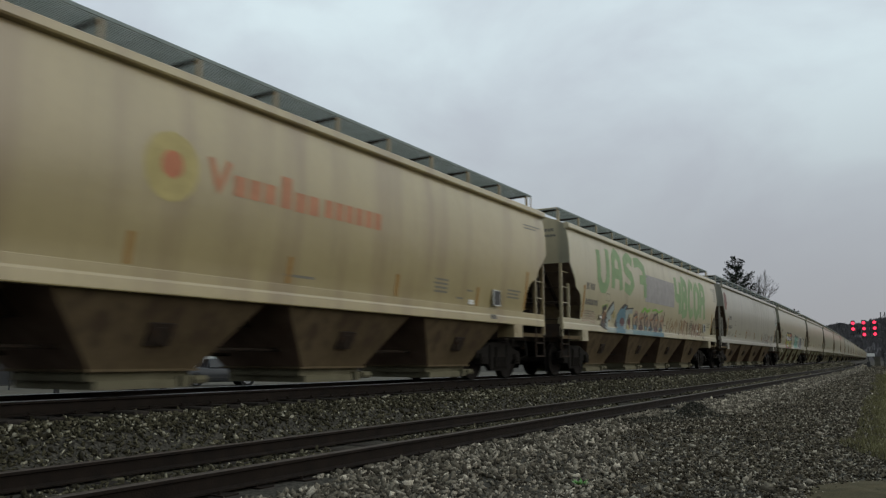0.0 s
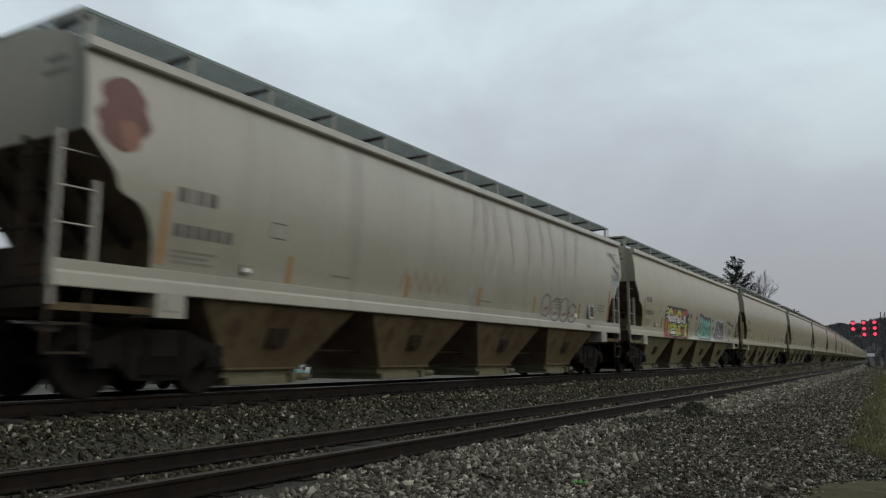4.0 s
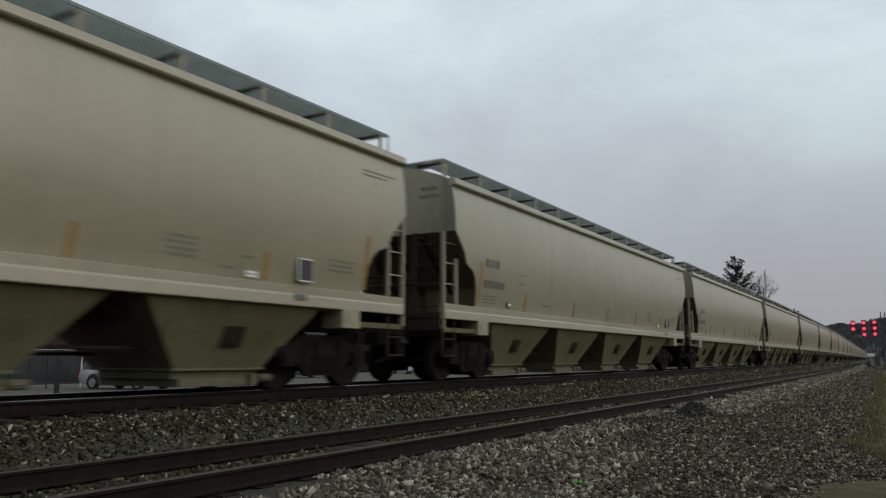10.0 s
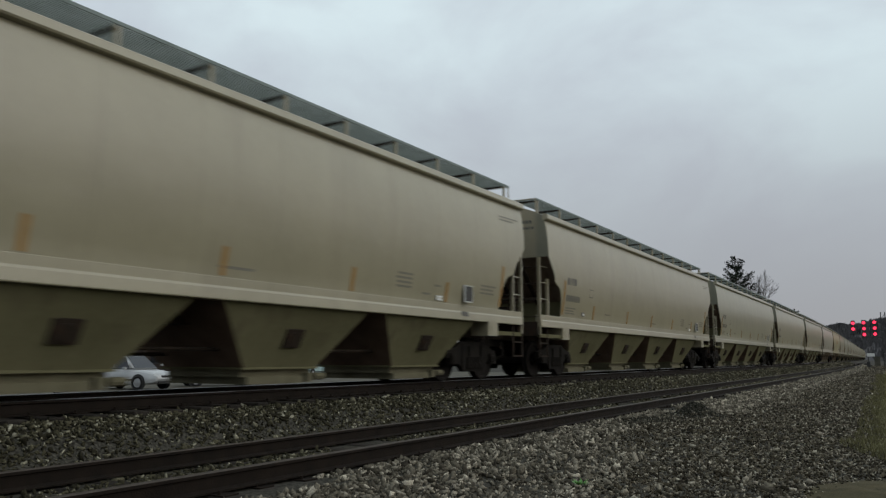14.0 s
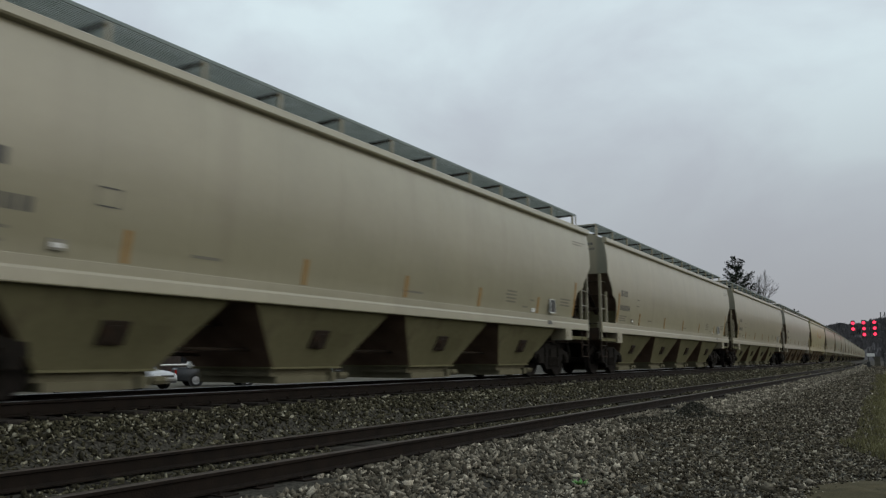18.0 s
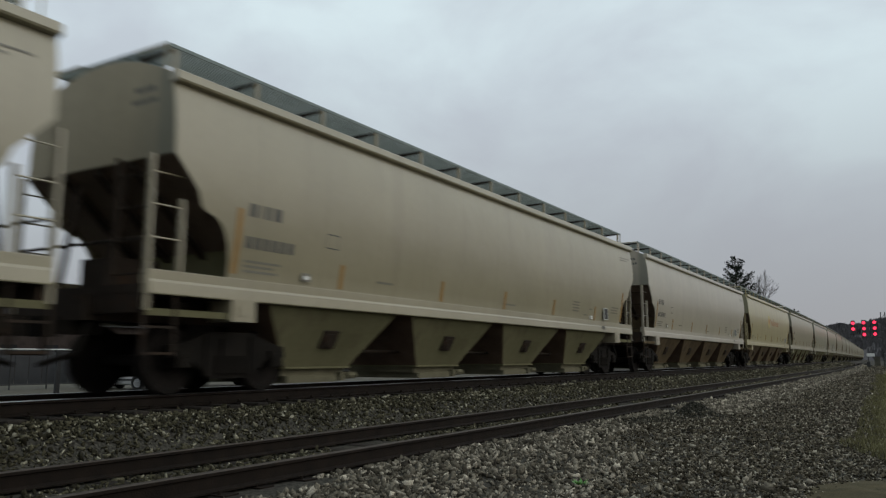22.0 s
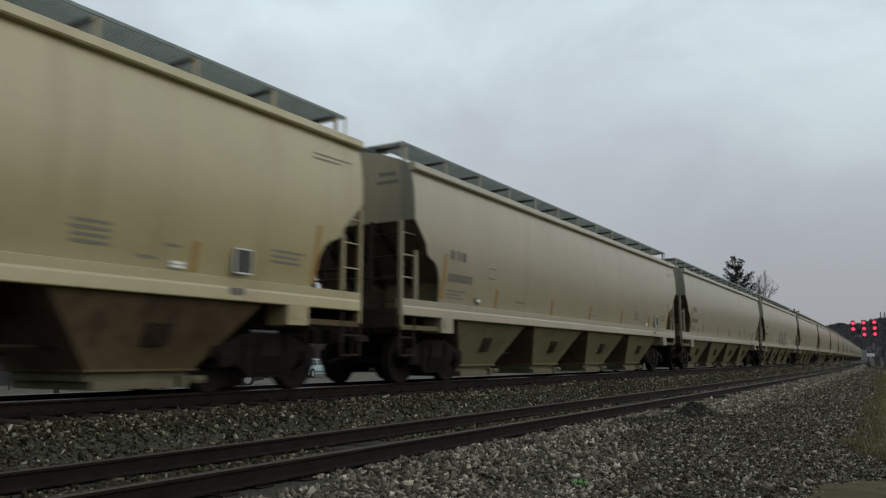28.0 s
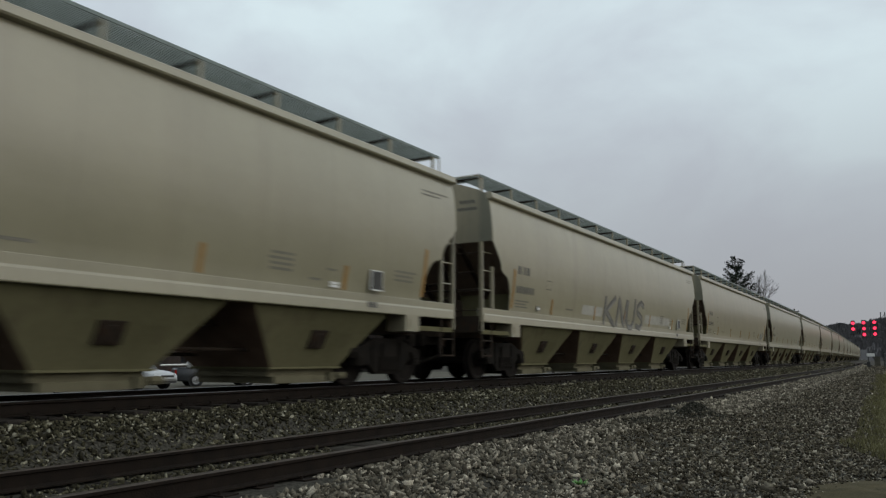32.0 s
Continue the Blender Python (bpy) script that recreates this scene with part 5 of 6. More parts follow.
scatter_stones("shoulder_ballast", "grey crushed limestone ballast between the tracks", STONE, spread(0.98, 2.80, 0.5, 75, 0.0225, 0.95, 1, lambda q, y, r: q > 1.38 or noise.noise((q, y * 0.8, 4)) + 0.6 * math.cos(y * math.tau / 0.54) < 0.1) + spread(1.0, 2.8, 0.5, 30, 0.034, 0.10, 9) + spread(1.0, 2.9, 75, 170, 0.03, 0.8, 41), 2)
scatter_stones("track_ballast", "scattered pale ballast stones between the siding rails", STONE, spread(GAP_S - 0.62, GAP_S + 0.62, 2, 60, 0.025, 0.6, 3, lambda q, y, r: noise.noise((q * 0.8, y * 0.55, 0)) > -0.28), 4)
scatter_stones("fresh_ballast", "pale fresh limestone ballast heaped beside the siding", PALE_STONE, spread(GAP_S + 0.85, 7.2, 2.5, 150, 0.0265, 1.1, 5, lambda q, y, r: pale_zone(q, y) + r.uniform(-0.3, 0.3) > 0 and not (q < GAP_S + 1.35 and noise.noise((q * 1.2, y * 0.7, 3)) > 0.22)) + [(8.25 + 0.35 * math.sin(k * 2.1), 8.7 + 0.5 * math.cos(k * 1.7), 0.045 + 0.006 * (k % 5)) for k in range(12)] + spread(GAP_S + 1.1, 5.9, 18.5, 95, 0.027, 0.5, 53) + spread(GAP_S + 0.85, 7.3, -6, 2.5, 0.034, 0.9, 52), 6)
scatter_stones("cinder_gravel", "dark cinder gravel of the trackside path", DARK_STONE, spread(5.0, 10.4, 4.5, 150, 0.0165, 0.6, 7, lambda q, y, r: pale_zone(q, y) + r.uniform(-0.3, 0.3) < 0 and q < verge_edge(y) + r.uniform(-0.3, 0.4) and (((q - 9.75) / 1.15) ** 2 + ((y - 8.2) / 1.9) ** 2 > r.uniform(0.75, 1.1) or r.random() < 0.6)), 8)
SPOIL = stone_material("dark_spoil", [(0.0, (0.010, 0.010, 0.007)), (0.6, (0.026, 0.025, 0.018)), (0.93, (0.055, 0.052, 0.04)), (1.0, (0.2, 0.19, 0.16))])
rs = random.Random(77)
scatter_stones("spoil_heap", "small dark heap of dug-out spoil beside the siding", SPOIL, [(5.6 + rs.gauss(0, 0.22), 16.7 + rs.gauss(0, 0.45), rs.uniform(0.012, 0.03)) for _ in range(3200)] + [(5.3 + rs.gauss(0, 0.25), 14.8 + rs.gauss(0, 1.1), rs.uniform(0.012, 0.026)) for _ in range(2200)], 78)
scatter_stones("path_stones", "larger grey stones strewn on the trackside path", PALE_STONE, spread(5.2, 8.6, 4.5, 60, 0.019, 0.06, 17) + spread(6.6, 9.2, 4.5, 12, 0.017, 0.10, 19) + spread(7.0, 13.0, -5, 4.5, 0.034, 0.45, 51), 18)


# ---- grass verge beside the path ----
def verge():
    ys = [11.2 + 0.35 * i for i in range(87)] + [42 + 3 * i for i in range(34)]
    m = Mesh()
    for j, y in enumerate(ys):
        for k in range(7):
            q = verge_edge(y) + k * 0.22 + k * k * 0.55
            m.v.append((line(y) + q, y, ground_z(q, y) + (0.075 if k > 1 else (0.055 if k else -0.01))))
    for j in range(len(ys) - 1):
        for k in range(6):
            m.f.append((j * 7 + k, j * 7 + k + 1, j * 7 + 8 + k, j * 7 + 7 + k))
            m.m.append(0)
    tagged(new("grass_verge", m.done("grass_verge", GRASS, smooth=True)), "olive winter grass verge beside the gravel path", "grass", kind="structure")
    r = random.Random(31)
    v, f = [], []
    for i in range(42000):
        y = 11.0 + 60 * r.random() ** 2.0
        q = verge_edge(y) - 0.2 + 3.3 * r.random() ** 1.3
        if q < verge_edge(y) and r.random() < 0.65:
            continue
        x, z, h, a = line(y) + q, ground_z(q, y) + 0.03, r.uniform(0.03, 0.09), r.uniform(0, 6.28)
        w = 0.0035 * (1 + y / 14)
        n = len(v)
        v += [(x - w * math.cos(a), y - w * math.sin(a), z), (x + w * math.cos(a), y + w * math.sin(a), z), (x + r.uniform(-0.03, 0.03), y + r.uniform(-0.03, 0.03), z + h)]
        f.append((n, n + 1, n + 2))
    me = bpy.data.meshes.new("grass_blades")
    me.from_pydata(v, [], f)
    me.materials.append(GRASS)
    tagged(new("grass_blades", me), "short dry winter grass along the path", "grass", kind="stuff")
    # bare dirt patch nearer by
    m = Mesh()
    ring = []
    for k in range(26):
        a = k * math.tau / 26
        rad = 1.0 + 0.22 * noise.noise((math.cos(a) * 1.5, math.sin(a) * 1.5, 7.0))
        ring.append((9.75 + 1.25 * rad * math.cos(a), 8.2 + 2.1 * rad * math.sin(a)))
    c = (line(8.2) + 9.75, 8.2, ground_z(9.75, 8.2) + 0.075)
    for k in range(26):
        (q0, y0), (q1, y1) = ring[k], ring[(k + 1) % 26]
        h0, h1 = (9.75 + (q0 - 9.75) * 0.6, 8.2 + (y0 - 8.2) * 0.6), (9.75 + (q1 - 9.75) * 0.6, 8.2 + (y1 - 8.2) * 0.6)
        at = lambda q, y, dz: (line(y) + q, y, ground_z(q, y) + dz)
        m.face([c, at(*h0, 0.065), at(*h1, 0.065)])
        m.face([at(*h0, 0.065), at(q0, y0, -0.01), at(q1, y1, -0.01), at(*h1, 0.065)])
    dirt = material("trodden_dirt", (0.045, 0.038, 0.019), (0.085, 0.072, 0.038), scale=5, rough=0.95, bump=0.5, fine=55)
    tagged(new("dirt_patch", m.done("dirt_patch", dirt)), "bare olive-brown dirt at the path's edge", "dirt", kind="structure")
    # one small green weed in the stones
    m = Mesh()
    for i in range(26):
        a, l = i * 2.4, 0.03 + 0.06 * r.random()
        c = Vector((line(7.3) + 6.72 + 0.03 * math.cos(a), 7.3 + 0.03 * math.sin(a), ground_z(6.72, 7.3) + 0.05))
        d = Vector((math.cos(a) * l, math.sin(a) * l, 0.02 + 0.03 * r.random()))
        s = Vector((-math.sin(a), math.cos(a), 0)) * 0.013
        m.face([c, c + d * 0.5 + s, c + d, c + d * 0.5 - s])
    weed = material("fresh_green_leaf", (0.06, 0.17, 0.03), (0.09, 0.24, 0.04), scale=9, rough=0.6, bump=0.0)
    tagged(new("weed", m.done("weed", weed)), "small bright green weed growing among the stones", "weed")


verge()


# ---- pavement and far side of the line ----
m = Mesh()
m.solid([(-50, -60, -0.95), (-24.0, -60, -0.95), (-24.0, 75, -0.95), (-50, 75, -0.95)], [(-50, -60, -1.3), (-24.0, -60, -1.3), (-24.0, 75, -1.3), (-50, 75, -1.3)])
tagged(new("pavement", m.done("pavement", ASPHALT)), "pale worn concrete lot beyond the tracks", "pavement", kind="structure")

GLASS_DARK = material("dark_car_glass", (0.012, 0.014, 0.017), (0.02, 0.022, 0.026), scale=3, rough=0.08, bump=0.0)
TYRE = material("tyre_rubber", (0.015, 0.015, 0.015), (0.028, 0.027, 0.026), scale=8, rough=0.85, bump=0.1)
RIM = material("alloy_wheel", (0.34, 0.34, 0.35), (0.45, 0.45, 0.46), scale=6, rough=0.35, metal=0.7, bump=0.0)
LENS = material("headlamp_lens", (0.55, 0.56, 0.57), (0.68, 0.69, 0.70), scale=6, rough=0.15, bump=0.0)
RED_LENS = material("red_lamp_lens", (0.25, 0.015, 0.012), (0.32, 0.02, 0.016), scale=6, rough=0.2, bump=0.0)
TRIM = material("black_trim", (0.018, 0.018, 0.018), (0.03, 0.03, 0.03), scale=8, rough=0.6, bump=0.05)


def loft(rings):
    m = Mesh()
    k = len(rings[0])
    for ring in rings:
        m.v += [tuple(p) for p in ring]
    for j in range(len(rings) - 1):
        for i in range(k):
            i2 = (i + 1) % k
            m.f.append((j * k + i, j * k + i2, (j + 1) * k + i2, (j + 1) * k + i))
    m.f += [tuple(range(k)), tuple(range((len(rings) - 1) * k, len(rings) * k))]
    m.m = [0] * len(m.f)
    return m


def soften(me, offset, segments=2):
    """Rounds a mesh's edges and shades it smooth."""
    bm = bmesh.new()
    bm.from_mesh(me)
    bmesh.ops.remove_doubles(bm, verts=bm.verts, dist=0.0005)
    bmesh.ops.bevel(bm, geom=bm.edges[:], offset=offset, segments=segments, affect="EDGES", clamp_overlap=True)
    for f in bm.faces:
        f.smooth = True
    bm.to_mesh(me)
    bm.free()
    return me


def road_car(name, label, paint_mat, shape, at):
    """A parked car, nose towards +y: lofted lower body, glasshouse, panes, wheels, lamps. shape: wagon, pickup or sedan."""
    car = empty(name, label, "car", at=at)
    # lower body: station along y -> half width, sill height, shoulder height
    st = [(-2.36, 0.72, 0.42, 0.80), (-2.30, 0.80, 0.30, 0.93), (-1.6, 0.86, 0.22, 0.97), (0.0, 0.875, 0.22, 0.95), (0.9, 0.87, 0.22, 0.93), (1.7, 0.85, 0.24, 0.84), (2.2, 0.78, 0.30, 0.72), (2.34, 0.66, 0.40, 0.62)]
    rings = [[(w * 0.96, y, lo), (w, y, lo + 0.12), (w, y, hi - 0.10), (w * 0.93, y, hi), (-w * 0.93, y, hi), (-w, y, hi - 0.10), (-w, y, lo + 0.12), (-w * 0.96, y, lo)] for y, w, lo, hi in st]
    part("body", soften(loft(rings).done("body", paint_mat), 0.05), car)
    back = {"wagon": (-2.22, -1.95), "sedan": (-1.75, -1.05), "pickup": (-0.75, -0.62)}[shape]
    y0, y1, y2, y3 = back[0], back[1], 0.30, 1.12
    hw, tw, zb, zt = 0.80, 0.62, 0.93, 1.60 if shape == "wagon" else 1.44
    base, top = [(y0, hw), (y3, hw)], [(y1, tw), (y2, tw)]
    g = Mesh()
    g.solid([(tw, y1, zt), (tw, y2, zt - 0.02), (-tw, y2, zt - 0.02), (-tw, y1, zt)], [(hw, y0, zb), (hw, y3, zb), (-hw, y3, zb), (-hw, y0, zb)])
    part("cabin", soften(g.done("cabin", paint_mat), 0.07, 3), car)

    def on_side(y, k, s, out=0.006):
        """Place at fraction k up the cabin side, y between its raked ends."""
        return (s * (hw + (tw - hw) * k + out), y, zb + (zt - zb) * k)

    cuts = {"wagon": [(-2.0, -1.25), (-1.18, -0.25), (-0.18, 0.75)], "sedan": [(-1.4, -0.4), (-0.32, 0.75)], "pickup": [(-0.62, 0.70)]}[shape]
    for s in (1, -1):
        for n, (a, b) in enumerate(cuts):
            a1 = max(a, y0 + (y1 - y0) * 0.86 + 0.06) if n == 0 else a + 0.03
            b1 = min(b, y3 + (y2 - y3) * 0.86 - 0.05)
            p = Mesh()
            p.solid([on_side(a, 0.10, s), on_side(b, 0.10, s), on_side(b1, 0.86, s), on_side(a1, 0.86, s)], [on_side(a, 0.10, s, -0.01), on_side(b, 0.10, s, -0.01), on_side(b1, 0.86, s, -0.01), on_side(a1, 0.86, s, -0.01)])
            part("side_window", p.done("side_window", GLASS_DARK), car)
        r = Mesh()
        r.bar((s * 0.58, y1 + 0.1, zt + 0.04), (s * 0.58, y2 - 0.1, zt + 0.03), 0.02)
        if shape == "wagon":
            part("roof_rail", r.done("roof_rail", TRIM), car)
        d = Mesh()
        d.box(s * 0.88 - 0.005, s * 0.88 + 0.005, -1.5, 1.5, 0.42, 0.50)
        part("side_moulding", d.done("side_moulding", TRIM), car)
        q = Mesh()
        q.box(s * 0.86 if s > 0 else -1.02, 1.02 if s > 0 else -0.86, 0.55, 0.68, 0.92, 1.05)
        part("mirror", q.done("mirror", paint_mat), car)
        l = Mesh()
        l.solid([(s * 0.74, 2.16, 0.60), (s * 0.50, 2.315, 0.60), (s * 0.50, 2.29, 0.73), (s * 0.74, 2.14, 0.74)], [(s * 0.70, 2.05, 0.60), (s * 0.50, 2.2, 0.60), (s * 0.50, 2.18, 0.72), (s * 0.70, 2.03, 0.73)])
        part("headlamp", l.done("headlamp", LENS), car, "clear headlamp")
        t = Mesh()
        t.box(min(s * 0.60, s * 0.80), max(s * 0.60, s * 0.80), -2.375, -2.28, 0.62, 0.86)
        part("tail_lamp", t.done("tail_lamp", RED_LENS), car, "red tail lamp")
        for y in (-1.32, 1.36):
            arch = Mesh()
            arch.bar((s * 0.84, y, 0.345), (s * 0.884, y, 0.345), 0.385, 20)
            part("wheel_arch", arch.done("wheel_arch", TRIM), car)
            w = Mesh()
            w.lathe([(0.20, -0.10), (0.30, -0.105), (0.325, -0.07), (0.325, 0.07), (0.30, 0.105), (0.20, 0.10)], "x", 20)
            tyre = part("wheel", w.done("wheel", TYRE), car, at=Matrix.Translation((s * 0.81, y, 0.325)))
            rm = Mesh()
            rm.lathe([(0.05, s * 0.115), (0.19, s * 0.10), (0.205, s * 0.112), (0.205, s * 0.05)], "x", 16)
            part("rim", rm.done("rim", RIM), tyre)
    for y_lo, y_hi, name_p in ((y3 - 0.02, y2, "windscreen"), (y0, y1, "rear_window")):
        k0, k1 = 0.08, 0.92
        sgn = 0.008 if name_p == "windscreen" else -0.008
        a = [(hw * 0.9, y_lo + (y_hi - y_lo) * k0 + sgn * 2, zb + (zt - zb) * k0), (-hw * 0.9, y_lo + (y_hi - y_lo) * k0 + sgn * 2, zb + (zt - zb) * k0),
             (-tw * 0.92, y_lo + (y_hi - y_lo) * k1 + sgn * 2, zb + (zt - zb) * k1 + 0.01), (tw * 0.92, y_lo + (y_hi - y_lo) * k1 + sgn * 2, zb + (zt - zb) * k1 + 0.01)]
        p = Mesh()
        p.solid(a, [(x, y - sgn * 3, z) for x, y, z in a])
        part(name_p, p.done(name_p, GLASS_DARK), car)
    gr = Mesh()
    gr.box(-0.40, 0.40, 2.28, 2.345, 0.56, 0.66)
    gr.box(-0.60, 0.60, 2.25, 2.335, 0.30, 0.40)
    part("grille", gr.done("grille", TRIM), car, "black grille")
    if shape == "pickup":
        b = Mesh()
        b.box(-0.70, 0.70, -2.2, -0.8, 0.94, 0.985)
        part("bed_cover", b.done("bed_cover", TRIM), car)
    return car


SILVER = material("silver_car_paint", (0.40, 0.405, 0.41), (0.47, 0.475, 0.48), scale=1.2, rough=0.3, metal=0.2, bump=0.0)
CHARCOAL = material("charcoal_car_paint", (0.03, 0.032, 0.036), (0.045, 0.047, 0.05), scale=1.2, rough=0.3, metal=0.2, bump=0.0)
TEAL_CAR = material("pale_teal_car_paint", (0.26, 0.38, 0.38), (0.32, 0.44, 0.44), scale=1.2, rough=0.3, bump=0.0)
WHITE_CAR = material("white_car_paint", (0.60, 0.60, 0.59), (0.68, 0.68, 0.67), scale=1.2, rough=0.3, bump=0.0)
road_car("station_wagon", "silver station wagon parked on the concrete lot", SILVER, "wagon", pose(-32.3, 24.4, -0.95, 0, 0, -80))
road_car("pickup_truck", "charcoal pickup truck parked behind the wagon", CHARCOAL, "pickup", pose(-32.2, 29.9, -0.95, 0, 0, -30))
road_car("sedan", "pale teal sedan parked far across the lot", TEAL_CAR, "sedan", pose(-40.0, 46.5, -0.95, 0, 0, 12))
road_car("sedan", "white sedan parked far across the lot", WHITE_CAR, "sedan", pose(-42.0, 63.0, -0.95, 0, 0, 60))
road_car("sedan", "grey sedan parked beside the white shed", SILVER, "sedan", pose(-43.0, 44.6, -0.95, 0, 0, 80))

# white pipe-framed fence panel with dark boards, and a steel post by the line
FX = -36.0
fence = empty("pipe_fence", "white pipe-framed panel fence with dark infill", "fence")
for y in (13.6, 16.0, 18.4, 20.8, 22.6, 24.4):
    m = Mesh()
    m.bar((FX, y, -0.97), (FX, y, 0.92), 0.035, 8)
    part("fence_post", m.done("fence_post", WHITE if y in (18.4, 24.4) else TRIM), fence)
for z in (0.92, -0.72):
    m = Mesh()
    m.bar((FX, 13.6, z), (FX, 24.4, z), 0.03, 8)
    part("fence_rail", m.done("fence_rail", WHITE if z > 0 else TRIM), fence, "white pipe rail" if z > 0 else "")
for i in range(16):
    m = Mesh()
    m.box(FX - 0.03, FX - 0.01, 13.65 + i * 0.67, 14.29 + i * 0.67, -0.70, 0.88)
    part("panel", m.done("panel", CHARCOAL), fence, "dark fence panel")
post = empty("marker_post", "dark steel marker post at the lot's edge", "post")
m = Mesh()
m.box(-20.04, -19.96, 12.80, 12.92, -0.8, 0.65)
part("stake", m.done("stake", TRIM), post)
m = Mesh()
m.box(-20.06, -19.94, 12.76, 12.96, 0.65, 0.72)
part("cap", m.done("cap", TRIM), post)

barrier = empty("barrier_arm", "pale pipe barrier with a round end weight", "barrier")
m = Mesh()
m.bar((-32.3, 26.2, 0.16), (-32.3, 28.0, 0.18), 0.04, 8)
part("arm", m.done("arm", WHITE), barrier)
m = Mesh()
m.lathe([(0.10, -0.2), (0.2, -0.14), (0.22, 0.0), (0.2, 0.14), (0.10, 0.2)], "y", 12)
part("weight", m.done("weight", WHITE), barrier, "round pale end weight", Matrix.Translation((-32.3, 28.15, 0.18)))
m = Mesh()
m.bar((-32.3, 28.15, -0.97), (-32.3, 28.15, 0.0), 0.06, 8)
part("stand", m.done("stand", TRIM), barrier)

# white shed with a tall dark window
shed = empty("shed", "small white shed with a narrow dark window", "shed")
m = Mesh()
m.box(-46.5, -44.0, 41.6, 46.4, -0.8, 1.55)
part("wall", m.done("wall", WHITE), shed)
m = Mesh()
m.solid([(-43.7, 41.3, 1.5), (-43.7, 46.7, 1.5), (-45.25, 46.7, 2.3), (-45.25, 41.3, 2.3)], [(-43.7, 41.3, 1.45), (-43.7, 46.7, 1.45), (-45.25, 46.7, 2.22), (-45.25, 41.3, 2.22)])
m.solid([(-45.25, 41.3, 2.3), (-45.25, 46.7, 2.3), (-46.8, 46.7, 1.5), (-46.8, 41.3, 1.5)], [(-45.25, 41.3, 2.22), (-45.25, 46.7, 2.22), (-46.8, 46.7, 1.45), (-46.8, 41.3, 1.45)])
part("roof", m.done("roof", TRIM), shed)
for y in (42.6, 45.1):
    m = Mesh()
    m.box(-44.0, -43.97, y, y + 0.55, -0.15, 1.15)
    part("window", m.done("window", GLASS_DARK), shed, "narrow dark window")


# ---- low dark buildings behind the lot ----
def building(label, x, y, w, d, h, turn, wall, roof):
    b = empty("building", label, "building", at=pose(x, y, -0.85, 0, 0, turn))
    m = Mesh()
    m.box(-d / 2, d / 2, -w / 2, w / 2, 0, h)
    part("wall", m.done("wall", wall), b)
    m = Mesh()
    e = 0.4
    for s in (1, -1):
        m.solid([(s * (d / 2 + e), -w / 2 - e, h - 0.1), (s * (d / 2 + e), w / 2 + e, h - 0.1), (0, w / 2 + e, h + d * 0.22), (0, -w / 2 - e, h + d * 0.22)],
                [(s * (d / 2 + e), -w / 2 - e, h - 0.25), (s * (d / 2 + e), w / 2 + e, h - 0.25), (0, w / 2 + e, h + d * 0.22 - 0.15), (0, -w / 2 - e, h + d * 0.22 - 0.15)])
    part("roof", m.done("roof", roof), b)
    n = int(w / 3)
    for i in range(n):
        yy = -w / 2 + (i + 0.5) * w / n
        for z in ([1.0] if h < 5 else [1.0, 3.8]):
            m = Mesh()
            m.box(d / 2, d / 2 + 0.03, yy - 0.55, yy + 0.55, z, z + 1.3)
            win = part("window", m.done("window", GLASS_DARK), b, "dark window")
            m = Mesh()
            m.box(d / 2 + 0.03, d / 2 + 0.06, yy - 0.62, yy + 0.62, z - 0.1, z)
            part("sill", m.done("sill", TRIM), win)
    return b


# the shadow over these walls is put into the near-black brick colour
BRICKY = material("shadowed_brown_brick", (0.028, 0.022, 0.02), (0.05, 0.039, 0.034), scale=2.5, rough=0.9, bump=0.2, fine=30)
SIDING = material("grey_wood_siding", (0.09, 0.09, 0.095), (0.13, 0.13, 0.135), scale=2.5, rough=0.85, bump=0.1)
SLATE = material("dark_shingle_roof", (0.035, 0.034, 0.036), (0.06, 0.058, 0.06), scale=3, rough=0.9, bump=0.3)
building("long low brown brick building behind the lot", -58, 23, 86, 9, 4.0, 0, BRICKY, SLATE)
building("grey wooden house behind the lot", -80, 62, 14, 9, 5.6, -8, SIDING, SLATE)
building("brown house behind the lot", -60, 82, 13, 9, 5.4, 10, BRICKY, SLATE)
building("low grey building behind the lot", -43.5, -28, 30, 9, 2.8, 0, SIDING, SLATE)


